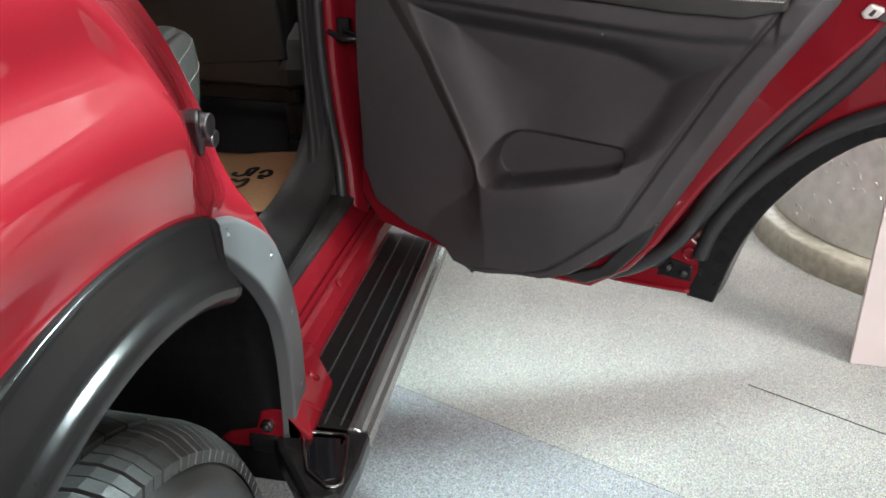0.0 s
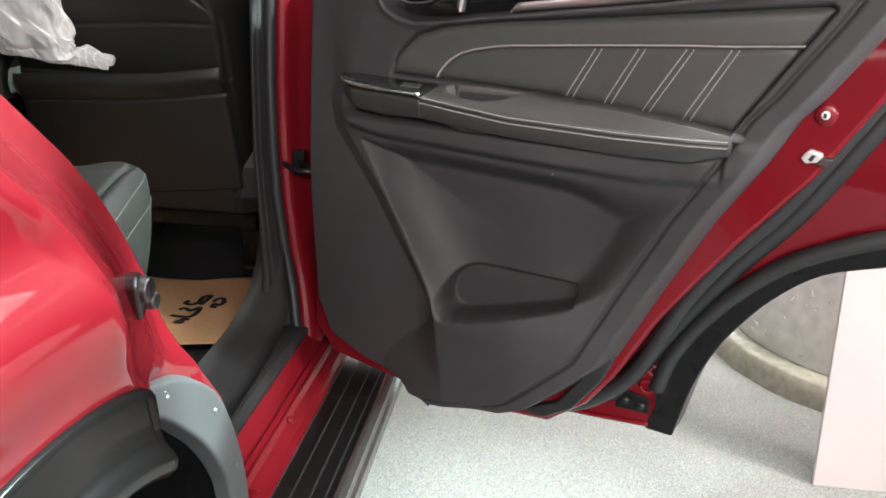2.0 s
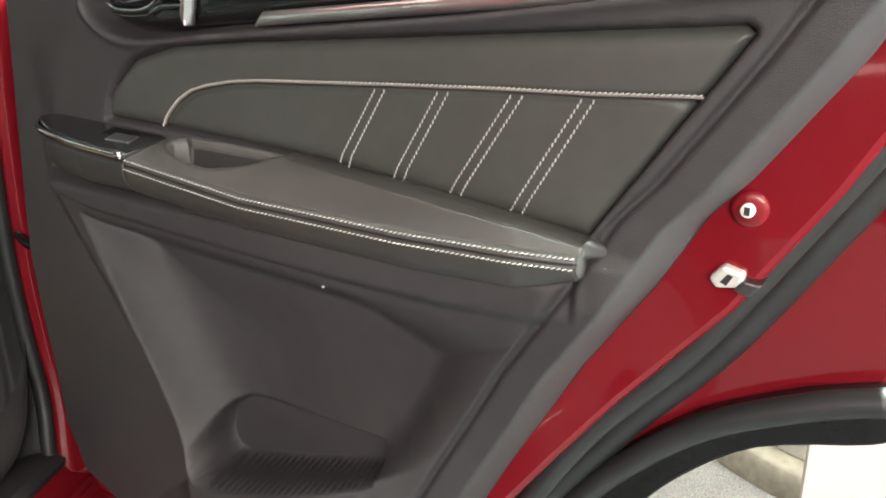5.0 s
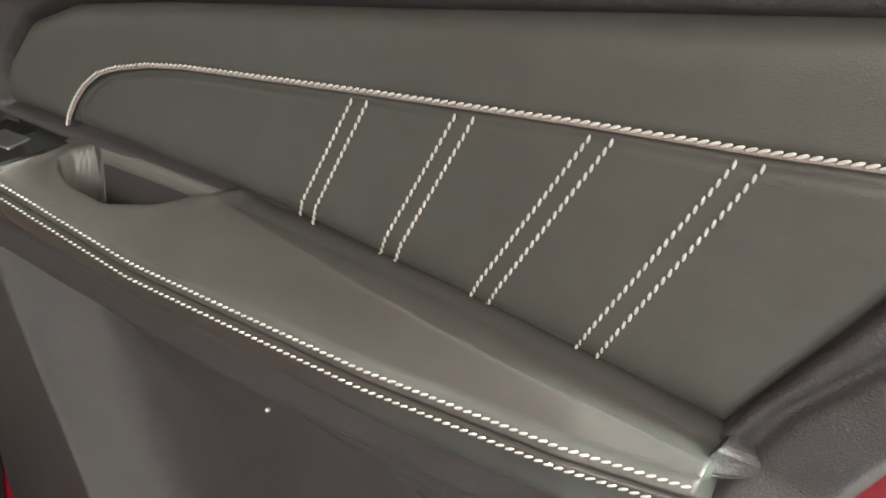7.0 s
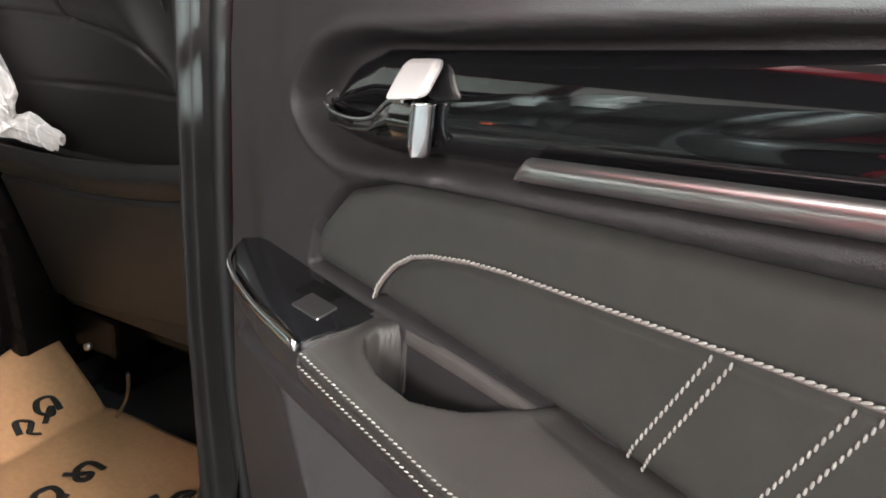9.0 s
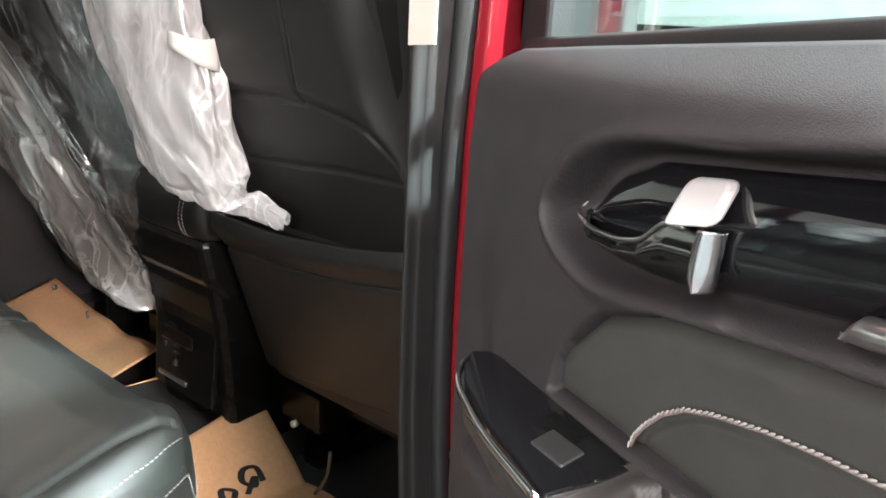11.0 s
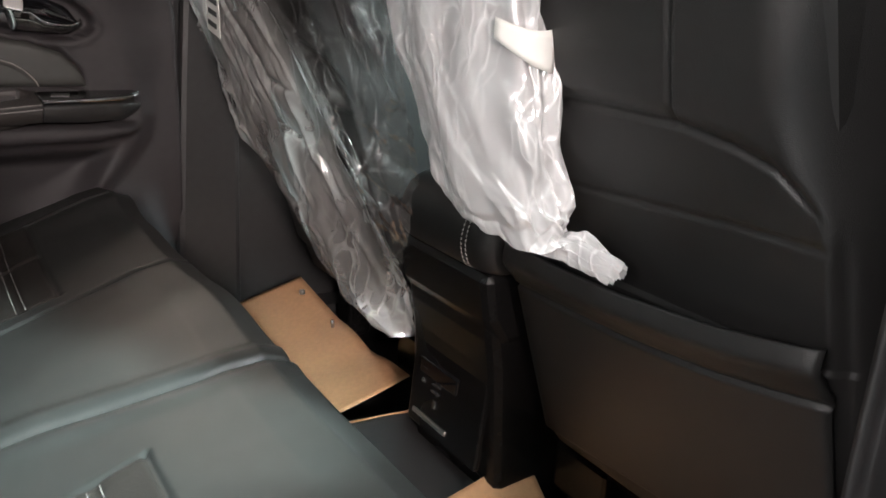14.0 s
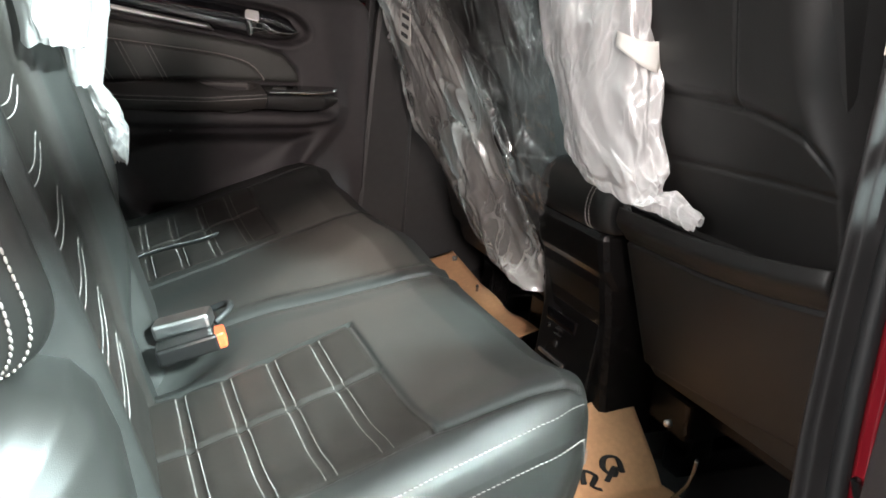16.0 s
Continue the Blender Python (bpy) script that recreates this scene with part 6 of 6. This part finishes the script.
def make_console():
    c = thing("centre_console", "black plastic centre console with padded leather armrest lid", "console")
    body = [(1.392, 0.84), (1.398, 0.78), (1.406, 0.74), (1.42, 0.58), (1.43, 0.50), (2.3, 0.50), (2.3, 0.78), (1.9, 0.84)]
    attach("body", slab(body, lambda a, z, d: (d, a, z), -1.205, -0.998), PLASTIC, c, "black grained plastic body", edge=0.014)
    neck = [(1.378, 0.862), (1.388, 0.81), (1.412, 0.775), (1.9, 0.80), (1.9, 0.89), (1.38, 0.875)]
    attach("neck", slab(neck, lambda a, z, d: (d, a, z), -1.210, -0.992), PLASTIC, c, edge=0.02)
    lidp = smooth_line([(1.402, 0.873, 0), (1.380, 0.874, 0), (1.370, 0.888, 0), (1.367, 0.908, 0), (1.372, 0.930, 0), (1.385, 0.948, 0), (1.408, 0.960, 0), (1.46, 0.965, 0), (1.70, 0.966, 0), (1.90, 0.962, 0)], 6)

    def lid(s, t):
        i = t * (len(lidp) - 1)
        j = min(int(i), len(lidp) - 2)
        q = lidp[j].lerp(lidp[j + 1], i - j)
        g = 2 * s - 1
        shrink = 0.030 * (1 - math.sqrt(max(0.0, 1 - abs(g) ** 7)))
        mid = Vector((1.60, 0.885, 0))
        q = q + (mid - q).normalized() * shrink
        crown = 0.003 * (1 - g * g) * sstep(t, 0.3, 0.6)
        return (-1.096 + 0.112 * g, q.x, q.y + crown)
    v, f = grid(lid, 60, 54)
    ld = attach("armrest_lid", mesh_from("lid", v, f), BLACKLEATHER, c, "black leather armrest lid with white seams")
    for g in (0.56, 0.64):
        line = [Vector(lid((g + 1) / 2, k / 80)) + Vector((0, -0.0008, 0.0006)) for k in range(8, 72)]
        v, f = stitches([line], 0.0058, 0.0042, 0.0006)
        attach("lid_seam", mesh_from("seam", v, f), THREAD, ld, "white stitched seam")
    pan = attach("rear_panel", slab([(-1.188, 0.722), (-1.012, 0.722), (-1.007, 0.60), (-1.178, 0.60)], lambda a, z, d: (a, 1.412 - 0.012 * (0.72 - z) / 0.1 + d, z), -0.004, 0.006), PLASTIC, c, "black rear panel with sockets", edge=0.003)
    attach("socket_cover", slab([(-1.165, 0.700), (-1.07, 0.700), (-1.07, 0.676), (-1.165, 0.676)], lambda a, z, d: (a, 1.4035 + d, z), -0.002, 0.002), GLOSS, pan, edge=0.002)
    for x, z, w, h in ((-1.147, 0.690, 0.007, 0.006), (-1.150, 0.668, 0.007, 0.006), (-1.118, 0.672, 0.018, 0.003), (-1.118, 0.662, 0.018, 0.003), (-1.116, 0.645, 0.006, 0.010)):
        attach("pictogram", slab([(x - w / 2, z - h / 2), (x + w / 2, z - h / 2), (x + w / 2, z + h / 2), (x - w / 2, z + h / 2)], lambda a, b, d: (a, 1.4063 - 0.12 * (0.72 - b) + d, b), -0.001, 0.002), SILVER, pan)
    attach("slot_bar", slab([(-1.165, 0.622), (-1.080, 0.622), (-1.080, 0.615), (-1.165, 0.615)], lambda a, z, d: (a, 1.395 + d, z), -0.002, 0.002), SATIN, pan, "thin metal bar below the sockets", edge=0.001)
    return c


make_console()


# ---- paper mats ----
def glyph_bars(parent, place, letters):
    """Curly black print on the paper: each letter a rounded stroke."""
    for letter in letters:
        pts = smooth_line([place(a, b) for a, b in letter], 6)
        v, f = tube(pts, 0.0050, 6, flat=0.14, up=(0, 0, 1))
        attach("printed_letter", mesh_from("letter", v, f), INK, parent, "black printed letter")


def paper(name, label, fn, nu, nv):
    p = thing(name, label, "paper mat", group="paper floor mats")
    v, f = grid(fn, nu, nv)
    attach("sheet", mesh_from("sheet", v, f), KRAFT, p, thick=0.0008)
    return p


MAT_S = (0, 0.25, 0.7, 1.0)


def mat_near(s, t):
    # s across the car from the door side inwards, t forwards
    x = lerp(s, MAT_S, (-0.470, -0.60, -0.87, -1.00)) * (1 - t) + lerp(s, MAT_S, (-0.512, -0.655, -0.895, -1.023)) * t - 0.012 * math.sin(math.pi * t) * (s < 0.25) * (s - 0.25) * 4
    y = 1.17 * (1 - t) + lerp(s, MAT_S, (1.522, 1.480, 1.487, 1.49)) * t
    z = lerp(s, MAT_S, (0.515, 0.500, 0.494, 0.530)) * (1 - t) + lerp(s, MAT_S, (0.514, 0.504, 0.498, 0.595)) * t
    return (x, y, z + 0.003 * noise.noise((x * 12, y * 12, 0)) - 0.004 * bulge(s, 0.70, 0.03))


near = paper("floor_mat", "creased kraft paper floor mat with black print", mat_near, 60, 40)
GLYPHS = (
    (-0.573, 1.352, ((0.2, -0.4), (0.6, -0.2), (0.6, 0.1), (0.1, 0.35), (-0.3, 0.2), (-0.1, -0.2), (-0.5, -0.15), (-0.6, 0.15))),
    (-0.620, 1.360, ((-0.45, 0.5), (0.8, 0.65), (0.6, 0.2), (-0.2, 0.2), (-0.45, -0.2), (-0.25, -0.6), (0.1, -0.55))),
    (-0.617, 1.310, ((0.3, -0.7), (0.5, -0.35), (0.2, 0.1), (0.65, 0.5), (0.05, 0.65), (-0.65, 0.4), (-0.55, -0.8))),
    (-0.609, 1.268, ((0.15, 0.35), (0.2, -0.1), (-0.25, 0.05), (-0.1, -0.4))),
    (-0.762, 1.348, ((0.6, 0.5), (0.6, -0.5), (0.0, -0.5), (-0.5, 0.2), (-0.3, 0.6), (0.1, 0.3), (-0.2, 0.0), (-0.6, -0.6))),
    (-0.750, 1.285, ((0.5, 0.5), (0.2, 0.5), (0.4, 0.1), (0.4, -0.5), (-0.2, -0.6), (-0.5, -0.1), (-0.2, 0.2))),
    (-0.920, 1.405, ((0.5, 0.3), (0.5, -0.4), (-0.1, -0.5), (-0.4, 0.0), (0.0, 0.4), (0.2, 0.0), (-0.5, 0.6))),
    (-0.905, 1.362, ((0.4, 0.4), (0.0, 0.2), (0.3, -0.2), (-0.2, -0.5), (-0.4, 0.1))),
)


def near_place(x, y):
    s, t = 0.5, 0.5
    for k in range(8):
        q = mat_near(s, t)
        t += (y - q[1]) / 0.31
        s += (q[0] - x) / 0.52
    q = mat_near(s, t)
    return (q[0], q[1], q[2] + 0.0022)


glyph_bars(near, near_place, [[(x + 0.030 * b, y + 0.034 * a) for a, b in line] for x, y, line in GLYPHS])


def mat_far(s, t):
    x = (-1.33 - 0.52 * s) * (1 - t) + (-1.31 - 0.44 * s) * t
    y = 1.12 * (1 - t) + (1.475 - 0.005 * s) * t
    z = 0.492 * (1 - t) + (0.59 + 0.007 * s) * t - 0.018 * math.sin(math.pi * t) * (0.6 + 0.4 * s) + 0.003 * noise.noise((x * 9, y * 9, 3))
    # folded once, the outer part leaning up
    z += 0.06 * max(0.0, s - 0.50 - 0.10 * t) * (0.3 + 0.7 * t) - 0.010 * bulge(s, 0.30, 0.10) * t
    return (x, y, z)


far = paper("floor_mat", "folded kraft paper floor mat with black print under the far seat", mat_far, 40, 30)
glyph_bars(far, lambda a, b: tuple(Vector(mat_far(a, b)) + Vector((0, 0, 0.0022))), [[(0.15, 0.15), (0.2, 0.35), (0.3, 0.3), (0.34, 0.42)], [(0.5, 0.3), (0.55, 0.5), (0.62, 0.42), (0.7, 0.55)]])
v, f = grid(lambda s, t: (-1.30 + 0.06 * s, 1.30 + 0.16 * s + 0.02 * t, 0.49 + 0.05 * t + 0.03 * s), 8, 6)
fold = thing("paper_scrap", "upturned corner of kraft paper beside the console", "paper mat")
attach("sheet", mesh_from("fold", v, f), KRAFT, fold, thick=0.0008)


# ---- plastic film over the far front seat ----
def creases(seed, count, u0, u1, v0, v1, lean, reach, spread=0.55):
    """Sharp creases of crumpled film: places, directions, lengths, widths and heights."""
    rng = random.Random(seed)
    out = []
    for k in range(count):
        g = rng.gauss(lean, spread)
        out.append((rng.uniform(u0, u1), rng.uniform(v0, v1), math.sin(g), math.cos(g), rng.uniform(0.3, 1.0) * reach, rng.uniform(0.004, 0.016), rng.uniform(-1, 1)))
    return np.array(out)


def crumple(table, u, v):
    du, dv = u - table[:, 0], v - table[:, 1]
    along = du * table[:, 2] + dv * table[:, 3]
    across = du * table[:, 3] - dv * table[:, 2]
    return float(np.sum(table[:, 6] * np.exp(-np.abs(across) / table[:, 5]) * np.exp(-(along / table[:, 4]) ** 2)))


def film_sheet(parent, name, left, right, zs, y_of, amp, material, seed, label=""):
    """A hanging crumpled sheet between two side lines over heights zs."""
    table = np.vstack((creases(seed, 60, min(left), max(right), min(zs), max(zs), -0.40, 0.22, 0.15), creases(seed + 1, 110, min(left), max(right), min(zs), max(zs), -0.5, 0.06, 0.9)))
    def fn(s, t):
        z = zs[0] + (zs[-1] - zs[0]) * t
        a, b = lerp(-z, [-q for q in zs], left), lerp(-z, [-q for q in zs], right)
        x = a + (b - a) * s
        p = Vector((x * 5.5 + z * 2.4 + seed, z * 1.9, seed * 1.7))
        n = 0.55 * noise.noise(p) + 0.35 * noise.noise(p * 2.3 + Vector((0, 0, 4))) + 0.22 * abs(noise.noise(p * 5.1)) + 0.05 * abs(noise.noise(p * 11))
        n += 0.40 * crumple(table, x, z)
        fold = 0.35 * math.sin((x * 38 + z * 16 + 3 * noise.noise(p)) + seed)
        edge = 0.008 * noise.noise((z * 22 + seed, s * 3, 0))
        return (x + edge, y_of(x, z) - amp * (n + 0.35 * fold) - 0.05 * math.sin(math.pi * s) * 0.6, z)
    v, f = grid(fn, 170, 230)
    return attach(name, mesh_from(name, v, f), material, parent, label, thick=0.0)


wrap = thing("seat_cover", "crumpled clear plastic wrap hanging over the far front seat", "plastic cover")
film_sheet(wrap, "film", (-1.87, -1.84, -1.80, -1.72, -1.64, -1.46, -1.26), (-1.46, -1.39, -1.345, -1.26, -1.195, -1.21, -1.225), (1.45, 1.2, 1.08, 0.93, 0.83, 0.74, 0.70), lambda x, z: 1.40 - 0.34 * (z - 0.90) - 0.045, 0.040, HAZEFILM, 2.0, "hazy crumpled film")
film_sheet(wrap, "inner_fold", (-1.60, -1.50, -1.42, -1.36, -1.30, -1.26), (-1.09, -1.08, -1.07, -1.11, -1.15, -1.20), (1.45, 1.2, 1.1, 1.0, 0.90, 0.82), lambda x, z: 1.39 - 0.34 * (z - 0.90) - 0.02, 0.026, FILM, 7.0, "clear film stretched over the leather")
attach("paper_label", slab([(-1.485, 1.115), (-1.428, 1.105), (-1.438, 1.160), (-1.495, 1.168)], lambda a, z, d: (a, 1.205 + d, z), 0.0, 0.001), WHITE, wrap, "small white barcode label")
for k in range(3):
    attach("barcode", slab([(-1.478, 1.123 + 0.016 * k), (-1.441, 1.117 + 0.016 * k), (-1.442, 1.124 + 0.016 * k), (-1.479, 1.130 + 0.016 * k)], lambda a, z, d: (a, 1.2035 + d, z), 0.0, 0.001), GREYFLANGE, wrap)

BAG_FOLDS = np.vstack((creases(11, 46, 0.0, 0.63, 0.0, 0.45, 0.0, 0.30, 0.10), creases(12, 130, 0.0, 0.63, 0.30, 0.60, 0.2, 0.05, 0.9)))
milky = thing("seat_cover", "milky twisted plastic bag hanging between the front seats", "plastic cover")


def bag(s, t):
    """Hanging bag: wide above, twisted to a thin tail that lies on the map pocket."""
    line = [(-0.955, 1.265, 1.45), (-0.940, 1.28, 1.25), (-0.930, 1.29, 1.13), (-0.906, 1.30, 1.05), (-0.884, 1.31, 1.0), (-0.876, 1.318, 0.968), (-0.835, 1.328, 0.970), (-0.795, 1.338, 0.966), (-0.750, 1.346, 0.955)]
    wide = (0.118, 0.106, 0.098, 0.093, 0.082, 0.062, 0.030, 0.018, 0.012)
    i = s * (len(line) - 1)
    j = min(int(i), len(line) - 2)
    k = i - j
    c = Vector(line[j]).lerp(Vector(line[j + 1]), k)
    w = wide[j] + (wide[j + 1] - wide[j]) * k
    a = 2 * math.pi * t
    tw = a + 0.7 * s
    p = Vector((math.cos(a) * 1.4, math.sin(a) * 1.4, s * 4.5))
    wob = 1 + 0.16 * noise.noise(p) + 0.10 * noise.noise(p * 2.1) + 0.04 * math.sin(9 * a + 5 * noise.noise(p)) + 0.07 * abs(noise.noise(p * 4)) * (0.4 + 1.2 * sstep(s, 0.45, 0.7))
    wob += 0.20 * crumple(BAG_FOLDS, a * 0.10, s * 0.6) * (0.45 + 0.75 * sstep(s, 0.4, 0.62))
    across = Vector((1, 0.1, 0.0 + 0.9 * sstep(s, 0.66, 0.9))).normalized()
    return c + across * (w * wob * math.cos(tw)) + Vector((0, 0.45 * w * wob * math.sin(tw), 0.012 * noise.noise(p * 2)))


v, f = grid(bag, 220, 180, closed_v=True)
attach("film", mesh_from("bag", v, f), FILMW, milky, "milky crumpled film")


def label_on_bag(s, t):
    g = math.radians(-42 + 56 * s)
    mean = Vector((0, 0, 0))
    for h in (0.20, 0.23, 0.26, 0.29):
        for dg in (-0.3, -0.15, 0.0, 0.15, 0.3):
            mean += bag(h, ((g + dg - 0.7 * h) / (2 * math.pi)) % 1.0) / 20
    mean += Vector((math.cos(g), 1.6 * math.sin(g), 0)).normalized() * 0.007
    mean.z = 1.172 - 0.006 * s - 0.006 * math.sin(math.pi * s) - (0.018 + 0.022 * s) * t
    return mean


v, f = grid(label_on_bag, 10, 5)
attach("paper_label", mesh_from("label", v, f), WHITE, milky, "plain white paper label", thick=0.0006)
